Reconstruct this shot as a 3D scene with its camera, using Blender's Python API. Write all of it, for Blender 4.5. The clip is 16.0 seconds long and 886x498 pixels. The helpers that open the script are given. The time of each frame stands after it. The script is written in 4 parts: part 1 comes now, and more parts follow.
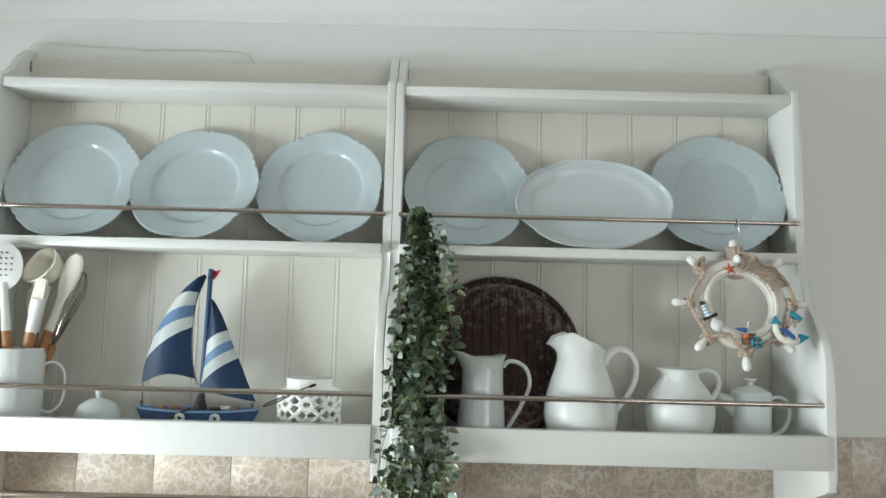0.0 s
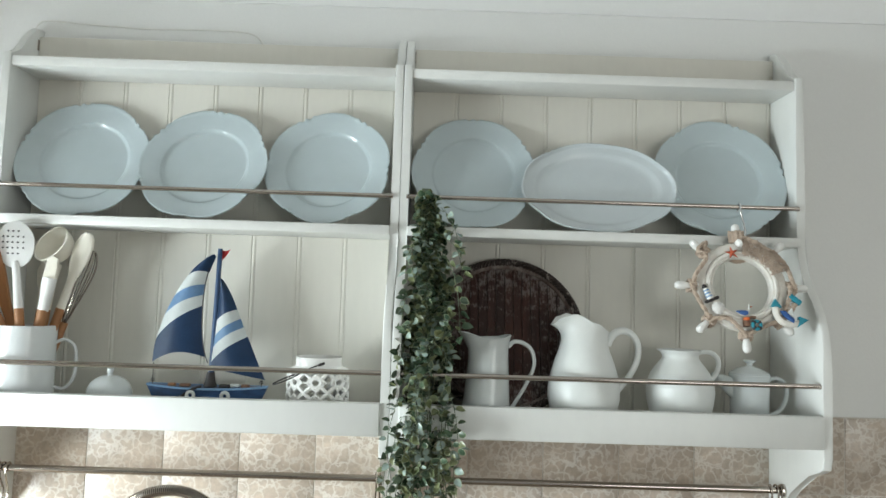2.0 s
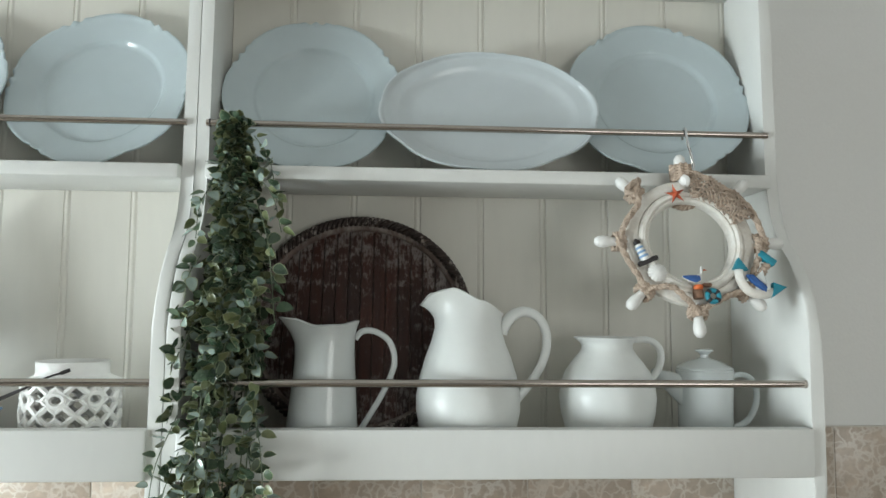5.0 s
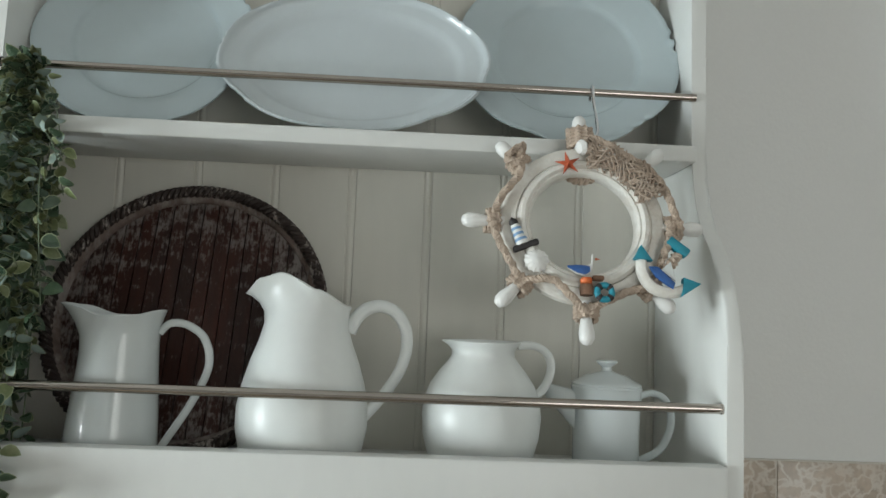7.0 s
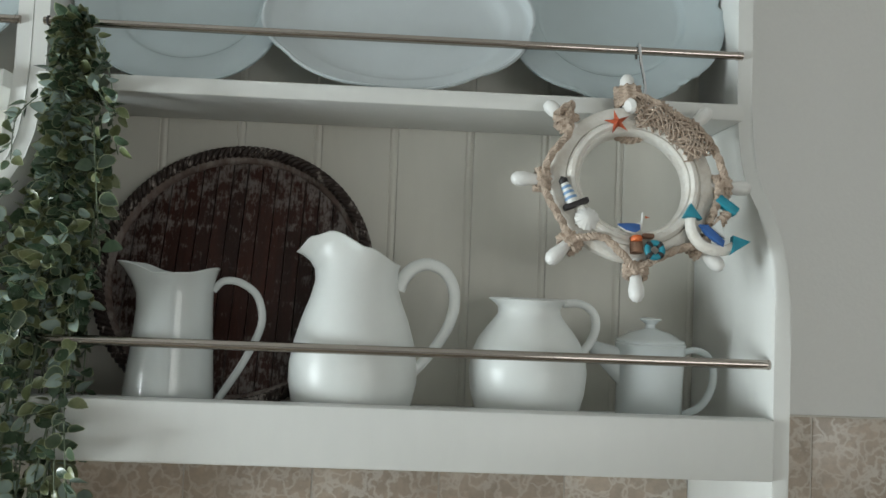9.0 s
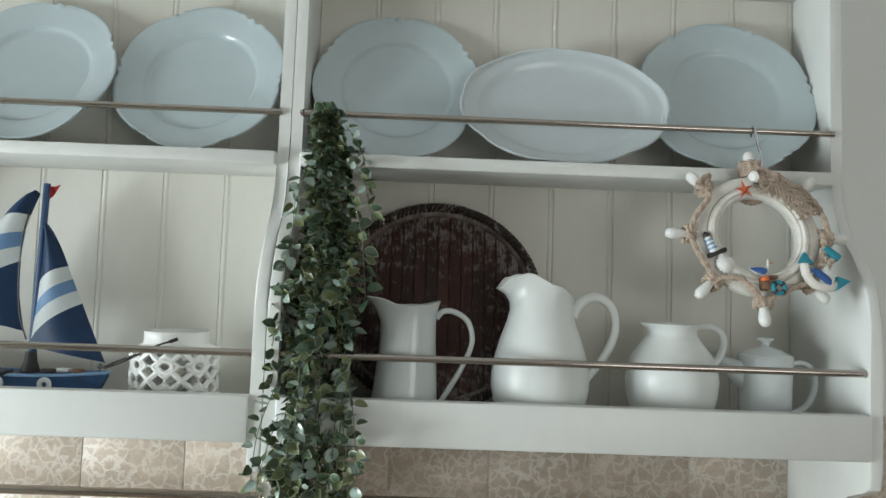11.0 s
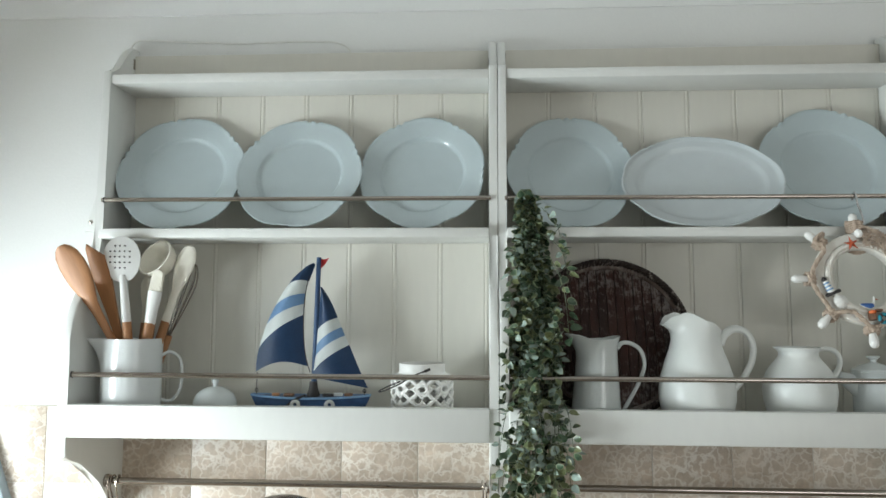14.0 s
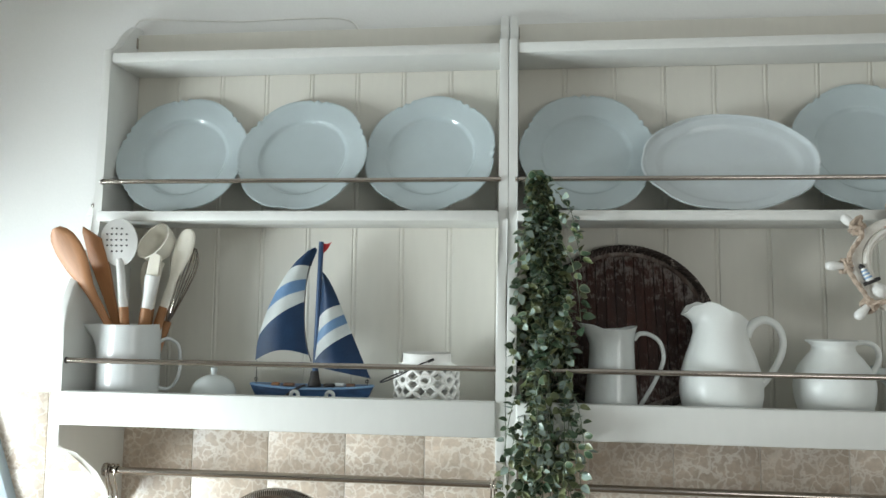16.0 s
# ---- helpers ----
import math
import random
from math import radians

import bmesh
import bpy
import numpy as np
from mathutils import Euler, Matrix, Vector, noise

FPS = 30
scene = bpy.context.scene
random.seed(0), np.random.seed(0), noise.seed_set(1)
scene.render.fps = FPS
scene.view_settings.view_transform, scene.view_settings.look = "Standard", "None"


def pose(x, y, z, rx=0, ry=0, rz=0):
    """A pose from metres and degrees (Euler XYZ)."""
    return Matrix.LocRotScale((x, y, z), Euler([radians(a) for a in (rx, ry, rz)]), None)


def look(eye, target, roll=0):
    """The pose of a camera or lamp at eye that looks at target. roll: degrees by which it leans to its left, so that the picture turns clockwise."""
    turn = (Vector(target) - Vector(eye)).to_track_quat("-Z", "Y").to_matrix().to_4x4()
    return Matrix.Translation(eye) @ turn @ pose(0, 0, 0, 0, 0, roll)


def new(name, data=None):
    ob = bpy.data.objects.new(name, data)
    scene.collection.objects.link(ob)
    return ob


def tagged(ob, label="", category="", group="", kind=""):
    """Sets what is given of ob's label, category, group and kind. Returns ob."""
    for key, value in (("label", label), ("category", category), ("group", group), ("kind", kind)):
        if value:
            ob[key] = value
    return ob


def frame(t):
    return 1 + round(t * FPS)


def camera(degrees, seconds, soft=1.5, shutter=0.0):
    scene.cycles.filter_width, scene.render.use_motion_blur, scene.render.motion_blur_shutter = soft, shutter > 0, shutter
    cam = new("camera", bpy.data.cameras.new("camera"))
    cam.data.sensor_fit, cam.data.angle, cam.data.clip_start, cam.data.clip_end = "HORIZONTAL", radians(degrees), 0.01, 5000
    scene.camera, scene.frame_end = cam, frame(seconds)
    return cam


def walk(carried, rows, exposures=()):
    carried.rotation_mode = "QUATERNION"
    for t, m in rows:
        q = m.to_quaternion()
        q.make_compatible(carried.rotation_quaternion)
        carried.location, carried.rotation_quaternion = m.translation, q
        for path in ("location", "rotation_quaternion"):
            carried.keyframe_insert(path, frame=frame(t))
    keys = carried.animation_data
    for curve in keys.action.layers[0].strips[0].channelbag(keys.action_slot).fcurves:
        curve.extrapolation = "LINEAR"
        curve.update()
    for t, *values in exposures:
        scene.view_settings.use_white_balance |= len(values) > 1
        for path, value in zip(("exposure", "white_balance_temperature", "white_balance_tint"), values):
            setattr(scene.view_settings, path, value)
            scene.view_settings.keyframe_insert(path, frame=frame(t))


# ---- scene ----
cam = camera(62.3, 16.0)
PATH = [
    (0, (0.104, -1.523, 1.578), (0.099, 0.468, 1.764), 1.4),
    (0.5, (0.095, -1.534, 1.572), (0.093, 0.46, 1.727), 1.6),
    (1, (0.087, -1.548, 1.579), (0.097, 0.445, 1.738), 2.1),
    (1.5, (0.083, -1.55, 1.573), (0.081, 0.444, 1.732), 1.8),
    (2, (0.078, -1.544, 1.58), (0.092, 0.452, 1.711), 1.8),
    (2.5, (0.102, -1.513, 1.561), (0.106, 0.484, 1.677), 1.9),
    (3, (0.154, -1.461, 1.559), (0.136, 0.536, 1.677), 1.7),
    (3.2, (0.177, -1.438, 1.554), (0.158, 0.557, 1.697), 2.2),
    (5.3, (0.309, -1.031, 1.527), (0.459, 0.955, 1.703), 0.9),
    (5.5, (0.343, -0.989, 1.537), (0.483, 0.997, 1.725), 2.1),
    (6, (0.418, -0.933, 1.537), (0.522, 1.055, 1.73), 3.0),
    (6.5, (0.452, -0.927, 1.53), (0.543, 1.061, 1.734), 2.6),
    (7, (0.475, -0.914, 1.521), (0.556, 1.077, 1.695), 2.3),
    (7.5, (0.484, -0.906, 1.523), (0.547, 1.086, 1.682), 1.8),
    (8, (0.485, -0.897, 1.512), (0.551, 1.098, 1.632), 1.8),
    (8.5, (0.478, -0.903, 1.51), (0.514, 1.094, 1.602), 1.6),
    (9, (0.43, -0.92, 1.512), (0.499, 1.077, 1.59), 2.3),
    (9.5, (0.353, -0.959, 1.518), (0.424, 1.039, 1.58), 3.5),
    (10, (0.272, -1.016, 1.525), (0.433, 0.977, 1.564), 2.7),
    (10.2, (0.259, -1.049, 1.523), (0.391, 0.945, 1.603), 2.7),
    (12.3, (0.139, -1.327, 1.54), (0.101, 0.667, 1.685), 1.7),
    (12.5, (0.141, -1.362, 1.526), (0.084, 0.628, 1.719), 1.9),
    (13, (0.054, -1.438, 1.552), (0.023, 0.557, 1.69), 0.5),
    (13.5, (-0.016, -1.504, 1.561), (-0.099, 0.488, 1.719), 1.2),
    (14, (-0.026, -1.521, 1.558), (-0.139, 0.469, 1.725), 0.2),
    (14.5, (0.005, -1.517, 1.552), (-0.052, 0.473, 1.742), 1.6),
    (15, (0.022, -1.497, 1.557), (-0.015, 0.492, 1.764), 1.8),
    (15.5, (0.022, -1.475, 1.555), (-0.073, 0.512, 1.761), 1.7),
    (16, (0.026, -1.442, 1.543), (-0.189, 0.54, 1.698), 0.7),
]
LIGHTNESS = [(0, -0.15), (3, -0.14), (5.5, -0.24), (7, -0.34), (10, -0.40), (12.5, -0.39), (14, -0.39), (16, -0.34)]
walk(cam, [(t, look(eye, target, roll)) for t, eye, target, roll in PATH], LIGHTNESS)

# ---- world and light ----
world = bpy.data.worlds.new("world")
world.use_nodes = True
scene.world = world
wn = world.node_tree.nodes
sky = wn.new("ShaderNodeTexSky")
sky.sky_type, sky.sun_disc, sky.sun_elevation, sky.sun_rotation = "NISHITA", False, radians(40), radians(250)
world.node_tree.links.new(sky.outputs[0], wn["Background"].inputs[0])
wn["Background"].inputs[1].default_value = 0.12


def window_lamp(name, m, wide, high, watts, colour):
    data = bpy.data.lights.new(name, "AREA")
    data.shape, data.size, data.size_y, data.energy, data.color = "RECTANGLE", wide, high, watts, colour
    ob = new(name, data)
    ob.matrix_world = m
    return ob


ROOM_L, ROOM_R, ROOM_BACK, CEILING, WALL = -1.62, 2.3, -2.9, 2.285, 0.012
WIN = (-1.42, -0.36, 0.80, 1.48)  # west window: y from, y to, z from, z to
WIN_S = (1.02, 2.22, 0.9, 1.9)  # unseen south window added as fill: x from, x to, z from, z to
WEST_Y = (WIN[0] + WIN[1]) / 2
window_lamp("west_daylight", look((ROOM_L - 0.10, WEST_Y, 1.17), (ROOM_L + 0.93, WEST_Y, 1.17 - math.tan(radians(36)))), 0.98, 0.60, 93, (0.86, 0.97, 1.0))
# fill lamp added out of view to brighten the right wall
window_lamp("south_fill", look((1.62, ROOM_BACK - 0.02, 1.4), (1.62, ROOM_BACK + 1, 1.4)), 1.15, 0.95, 14.5, (0.965, 0.985, 0.955))


# ---- materials ----
def mat(name, base, rough=0.5, var=0.06, scale=6.0, bump=0.05, fine=120.0, metal=0.0, stretch=(1, 1, 1), coat=0.0, spec=0.5, second=None, island=0.0):
    """A procedural material: base colour with broad and fine variation, fine relief and uneven gloss."""
    m = bpy.data.materials.new(name)
    m.use_nodes = True
    n, l = m.node_tree.nodes, m.node_tree.links
    b = n["Principled BSDF"]
    b.inputs["Metallic"].default_value = metal
    b.inputs["Specular IOR Level"].default_value = spec
    b.inputs["Coat Weight"].default_value = coat
    b.inputs["Coat Roughness"].default_value = 0.08
    co = n.new("ShaderNodeTexCoord")
    mp = n.new("ShaderNodeMapping")
    mp.inputs["Scale"].default_value = stretch
    l.new(co.outputs["Object"], mp.inputs["Vector"])
    big = n.new("ShaderNodeTexNoise")
    big.inputs["Scale"].default_value, big.inputs["Detail"].default_value = scale, 4
    small = n.new("ShaderNodeTexNoise")
    small.inputs["Scale"].default_value, small.inputs["Detail"].default_value = fine, 3
    for t in (big, small):
        l.new(mp.outputs[0], t.inputs["Vector"])
    mix = n.new("ShaderNodeMix")
    mix.data_type = "FLOAT"
    mix.inputs[0].default_value = 0.35
    l.new(big.outputs["Fac"], mix.inputs[2])
    l.new(small.outputs["Fac"], mix.inputs[3])
    ramp = n.new("ShaderNodeValToRGB")
    lo = second or tuple(c * (1 - 2 * var) for c in base)
    hi = base if second else tuple(min(1, c * (1 + var)) for c in base)
    ramp.color_ramp.elements[0].position, ramp.color_ramp.elements[1].position = 0.32, 0.68
    ramp.color_ramp.elements[0].color, ramp.color_ramp.elements[1].color = (*lo, 1), (*hi, 1)
    l.new(mix.outputs[0], ramp.inputs[0])
    colour = ramp.outputs[0]
    if island:
        info = n.new("ShaderNodeObjectInfo")
        hsv = n.new("ShaderNodeHueSaturation")
        rng = n.new("ShaderNodeMapRange")
        rng.inputs[3].default_value, rng.inputs[4].default_value = 1 - island, 1 + island
        l.new(info.outputs["Random"], rng.inputs[0])
        l.new(rng.outputs[0], hsv.inputs["Value"])
        l.new(colour, hsv.inputs["Color"])
        colour = hsv.outputs[0]
    l.new(colour, b.inputs["Base Color"])
    rr = n.new("ShaderNodeMapRange")
    rr.inputs[3].default_value, rr.inputs[4].default_value = max(0.02, rough - 0.06), min(1, rough + 0.06)
    l.new(big.outputs["Fac"], rr.inputs[0])
    l.new(rr.outputs[0], b.inputs["Roughness"])
    if bump:
        bp = n.new("ShaderNodeBump")
        bp.inputs["Strength"].default_value, bp.inputs["Distance"].default_value = bump, 0.002
        l.new(small.outputs["Fac"], bp.inputs["Height"])
        l.new(bp.outputs[0], b.inputs["Normal"])
    return m


def tile_material():
    """Beige glazed tile printed with pebble shapes between pale, wavering veins."""
    m = mat("pebble_tile", (0.56, 0.46, 0.37), rough=0.3, var=0.16, scale=9, bump=0.02, spec=0.5)
    n, l = m.node_tree.nodes, m.node_tree.links
    b = n["Principled BSDF"]
    ramp = b.inputs["Base Color"].links[0].from_node
    geo = n.new("ShaderNodeNewGeometry")
    wob = n.new("ShaderNodeTexNoise")
    wob.inputs["Scale"].default_value, wob.inputs["Detail"].default_value = 45, 3
    add = n.new("ShaderNodeMix")
    add.data_type, add.blend_type = "RGBA", "LINEAR_LIGHT"
    add.inputs[0].default_value = 0.022
    l.new(geo.outputs["Position"], wob.inputs["Vector"])
    l.new(geo.outputs["Position"], add.inputs[6])
    l.new(wob.outputs["Color"], add.inputs[7])
    vor = n.new("ShaderNodeTexVoronoi")
    vor.feature = "DISTANCE_TO_EDGE"
    vor.inputs["Scale"].default_value = 42
    l.new(add.outputs[2], vor.inputs["Vector"])
    vein = n.new("ShaderNodeMapRange")
    vein.interpolation_type = "SMOOTHSTEP"
    vein.inputs[1].default_value, vein.inputs[2].default_value, vein.inputs[3].default_value, vein.inputs[4].default_value = 0.005, 0.15, 0.8, 0
    l.new(vor.outputs["Distance"], vein.inputs[0])
    patch = n.new("ShaderNodeTexNoise")
    patch.inputs["Scale"].default_value = 11
    l.new(geo.outputs["Position"], patch.inputs["Vector"])
    amount = n.new("ShaderNodeMapRange")
    amount.inputs[1].default_value, amount.inputs[2].default_value, amount.inputs[3].default_value, amount.inputs[4].default_value = 0.35, 0.62, 0.42, 0.88
    l.new(patch.outputs["Fac"], amount.inputs[0])
    mul = n.new("ShaderNodeMath")
    mul.operation = "MULTIPLY"
    l.new(vein.outputs[0], mul.inputs[0])
    l.new(amount.outputs[0], mul.inputs[1])
    mx = n.new("ShaderNodeMix")
    mx.data_type = "RGBA"
    l.new(mul.outputs[0], mx.inputs[0])
    l.new(ramp.outputs[0], mx.inputs[6])
    mx.inputs[7].default_value = (0.78, 0.74, 0.68, 1)
    l.new(mx.outputs[2], b.inputs["Base Color"])
    return m


WALL_PAINT = mat("wall_paint", (0.82, 0.82, 0.80), rough=0.75, var=0.015, scale=2.5, bump=0.12, fine=220)
CEIL_PAINT = mat("ceiling_paint", (0.84, 0.84, 0.83), rough=0.85, var=0.012, scale=2, bump=0.1, fine=180)
RACK_PAINT = mat("rack_paint", (0.765, 0.768, 0.74), rough=0.38, var=0.02, scale=5, bump=0.05, fine=60, stretch=(1, 1, 0.35))
BOARD_PAINT = mat("board_paint", (0.72, 0.695, 0.625), rough=0.45, var=0.025, scale=5, bump=0.06, fine=70, stretch=(1, 1, 0.2), island=0.012)
PLATE_GLAZE = mat("plate_glaze", (0.49, 0.565, 0.585), rough=0.085, var=0.02, scale=8, bump=0.01, fine=40, spec=0.5)
PLATTER_GLAZE = mat("platter_glaze", (0.60, 0.655, 0.675), rough=0.1, var=0.02, scale=8, bump=0.01, fine=40)
WHITE_GLAZE = mat("white_glaze", (0.75, 0.77, 0.77), rough=0.14, var=0.015, scale=8, bump=0.01, fine=40)
SATIN_GLAZE = mat("satin_glaze", (0.83, 0.85, 0.83), rough=0.34, var=0.015, scale=8, bump=0.02, fine=90)
# darker copy of GREY_GLAZE: the ivy's shade on the ribbed jug as colour
SHADED_RIB_GLAZE = mat("shaded_jug_glaze", (0.63, 0.66, 0.65), rough=0.1, var=0.02, scale=8, bump=0.01, fine=40)
GREY_GLAZE = mat("grey_glaze", (0.70, 0.74, 0.74), rough=0.13, var=0.02, scale=8, bump=0.01, fine=40)
STEEL = mat("brushed_steel", (0.43, 0.385, 0.345), rough=0.15, var=0.04, scale=20, bump=0.02, fine=300, metal=1.0, stretch=(0.05, 1, 1))
CHROME = mat("chrome", (0.75, 0.75, 0.76), rough=0.1, var=0.02, scale=20, bump=0.0, metal=1.0)
TILE = tile_material()
GROUT = mat("grout", (0.68, 0.64, 0.58), rough=0.9, var=0.06, scale=14, bump=0.3)
TRAY_WOOD = mat("whitewashed_dark_wood", (0.048, 0.013, 0.007), rough=0.5, var=0.1, scale=26, bump=0.3, fine=120, stretch=(1.6, 1.6, 0.22), second=(0.020, 0.009, 0.007), island=0.25, spec=0.25)


def whitewash(m, colour, scale, lo, hi, most, centre=None):
    """Worn pale streaks brushed along the grain, over a dark stain."""
    n, l = m.node_tree.nodes, m.node_tree.links
    b = n["Principled BSDF"]
    under = b.inputs["Base Color"].links[0].from_socket
    geo = n.new("ShaderNodeNewGeometry")
    fac = None
    for size, stretch in ((scale, (1.0, 1.0, 0.09)), (scale * 0.3, (0.55, 1.0, 0.75))):
        mp = n.new("ShaderNodeMapping")
        mp.inputs["Scale"].default_value = stretch
        tex = n.new("ShaderNodeTexNoise")
        tex.inputs["Scale"].default_value, tex.inputs["Detail"].default_value, tex.inputs["Roughness"].default_value = size, 5, 0.65
        l.new(geo.outputs["Position"], mp.inputs["Vector"])
        l.new(mp.outputs[0], tex.inputs["Vector"])
        if fac is None:
            fac = tex.outputs["Fac"]
        else:
            add = n.new("ShaderNodeMath")
            add.operation = "ADD"
            l.new(fac, add.inputs[0])
            l.new(tex.outputs["Fac"], add.inputs[1])
            fac = add.outputs[0]
    if centre:  # the paint has stayed on best towards the rim
        far = n.new("ShaderNodeVectorMath")
        far.operation = "DISTANCE"
        far.inputs[1].default_value = centre
        l.new(geo.outputs["Position"], far.inputs[0])
        worn = n.new("ShaderNodeMapRange")
        worn.inputs[1].default_value, worn.inputs[2].default_value, worn.inputs[3].default_value, worn.inputs[4].default_value = 0.06, 0.15, -0.10, 0.17
        l.new(far.outputs["Value"], worn.inputs[0])
        both = n.new("ShaderNodeMath")
        both.operation = "ADD"
        l.new(fac, both.inputs[0])
        l.new(worn.outputs[0], both.inputs[1])
        fac = both.outputs[0]
    rng = n.new("ShaderNodeMapRange")
    rng.inputs[1].default_value, rng.inputs[2].default_value, rng.inputs[4].default_value = lo, hi, most
    l.new(fac, rng.inputs[0])
    mx = n.new("ShaderNodeMix")
    mx.data_type = "RGBA"
    l.new(rng.outputs[0], mx.inputs[0])
    l.new(under, mx.inputs[6])
    mx.inputs[7].default_value = (*colour, 1)
    l.new(mx.outputs[2], b.inputs["Base Color"])


whitewash(TRAY_WOOD, (0.24, 0.21, 0.195), 300, 1.02, 1.24, 0.66, (0.2185, -0.048, 1.50))
WICKER = mat("dark_wicker", (0.10, 0.065, 0.05), rough=0.65, var=0.2, scale=60, bump=0.4, fine=200)
ROPE = mat("jute_rope", (0.52, 0.41, 0.325), rough=0.9, var=0.14, scale=70, bump=0.6, fine=420)
WHITE_WOOD = mat("chalky_white_wood", (0.84, 0.82, 0.77), rough=0.7, var=0.1, scale=55, bump=0.6, fine=190, second=(0.70, 0.65, 0.58))
WHITE_TIP = mat("white_gloss_tip", (0.84, 0.83, 0.80), rough=0.4, var=0.03, scale=30)
TURQUOISE = mat("turquoise_paint", (0.02, 0.27, 0.36), rough=0.5, var=0.12, scale=60)
BLUE = mat("blue_paint", (0.035, 0.12, 0.36), rough=0.5, var=0.12, scale=60)
ORANGE = mat("orange_paint", (0.72, 0.16, 0.04), rough=0.5, var=0.1, scale=60)
STARFISH = mat("rust_red_starfish", (0.50, 0.10, 0.04), rough=0.7, var=0.15, scale=90, bump=0.4)
DARK = mat("near_black", (0.035, 0.03, 0.03), rough=0.6, var=0.2, scale=50)
BROWN = mat("brown_wood", (0.24, 0.13, 0.08), rough=0.7, var=0.2, scale=60, bump=0.3)
NAVY = mat("navy_paint", (0.021, 0.063, 0.155), rough=0.5, var=0.1, scale=30, bump=0.12, fine=260)
LIGHT_BLUE = mat("light_blue_paint", (0.22, 0.38, 0.60), rough=0.5, var=0.06, scale=30, bump=0.12, fine=260)
SAIL_WHITE = mat("sail_white", (0.78, 0.81, 0.80), rough=0.55, var=0.04, scale=30, bump=0.12, fine=260)
HULL_BLUE = mat("hull_blue", (0.045, 0.13, 0.32), rough=0.5, var=0.2, scale=18, bump=0.2, stretch=(0.3, 1, 1), second=(0.015, 0.035, 0.09))
RED = mat("red_flag", (0.55, 0.03, 0.03), rough=0.5, var=0.06, scale=50)
BEECH = mat("spoon_wood", (0.43, 0.20, 0.085), rough=0.5, var=0.14, scale=22, bump=0.15, fine=150, stretch=(1, 1, 0.15), island=0.12)
SILICONE = mat("cream_silicone", (0.86, 0.82, 0.72), rough=0.42, var=0.02, scale=20, bump=0.02)
SILICONE_WHITE = mat("white_silicone", (0.82, 0.82, 0.80), rough=0.38, var=0.02, scale=20, bump=0.02)
LEAF = mat("leaf_green", (0.12, 0.18, 0.10), rough=0.28, var=0.25, scale=40, bump=0.15, fine=260, second=(0.04, 0.075, 0.05), island=0.4)
LEAF_OLIVE = mat("leaf_olive", (0.26, 0.27, 0.13), rough=0.33, var=0.2, scale=40, bump=0.15, fine=260, second=(0.09, 0.13, 0.05), island=0.3)
LEAF_EDGE = mat("leaf_pale_edge", (0.34, 0.38, 0.23), rough=0.38, var=0.12, scale=60, island=0.25)
# silvery tone paints the glossy highlight of leaves that catch the light
LEAF_GLINT = mat("leaf_glint_silver", (0.38, 0.48, 0.43), rough=0.15, var=0.12, scale=40, island=0.2)
VINE = mat("vine_stem", (0.15, 0.19, 0.12), rough=0.6, var=0.2, scale=50)
CABLE = mat("cable_plastic", (0.76, 0.75, 0.71), rough=0.5, var=0.03)
# floor is out of view; its dark tone holds down bounced light
FLOOR_MAT = mat("floor_tiles", (0.26, 0.22, 0.18), rough=0.4, var=0.08, scale=3)
# dark warm tone of the unseen worktop cuts and warms upward bounce
WORKTOP = mat("low_bounce_worktop", (0.31, 0.25, 0.19), rough=0.45, var=0.12, scale=9, bump=0.1, stretch=(0.15, 1, 1))
# grey for the unseen walls, so that less light bounces back
FAR_PAINT = mat("low_bounce_grey", (0.42, 0.41, 0.39), rough=0.8, var=0.03, scale=2)
HOOD = mat("hood_metal", (0.30, 0.36, 0.40), rough=0.45, var=0.03)
FRAME_PAINT = mat("window_frame_paint", (0.8, 0.8, 0.79), rough=0.4, var=0.02)


# ---- mesh helpers ----
def part(name, bm, material, parent=None, label="", smooth=40.0, kind=""):
    """Links a bmesh as one mesh object, under a thing or a part."""
    bmesh.ops.recalc_face_normals(bm, faces=bm.faces[:])
    me = bpy.data.meshes.new(name)
    bm.to_mesh(me)
    bm.free()
    for m in material if isinstance(material, (list, tuple)) else (material,):
        me.materials.append(m)
    if smooth:
        me.shade_smooth()
        me.set_sharp_from_angle(angle=radians(smooth))
    ob = new(name, me)
    ob.parent = parent
    if label or kind:
        tagged(ob, label=label, kind=kind)
    return ob


def thing(name, m, label, category, group="", kind=""):
    ob = new(name)
    ob.empty_display_size = 0.03
    ob.matrix_world = m
    return tagged(ob, label, category, group, kind)


def box(bm, x0, x1, y0, y1, z0, z1, bevel=0.0, seg=2):
    made = bmesh.ops.create_cube(bm, size=1, matrix=Matrix.Translation(((x0 + x1) / 2, (y0 + y1) / 2, (z0 + z1) / 2)) @ Matrix.Diagonal((x1 - x0, y1 - y0, z1 - z0, 1)))
    if bevel:
        edges = {e for v in made["verts"] for e in v.link_edges}
        bmesh.ops.bevel(bm, geom=list(edges), offset=bevel, segments=seg, profile=0.5, affect="EDGES")
    return bm


def boxed(*a, **k):
    return box(bmesh.new(), *a, **k)


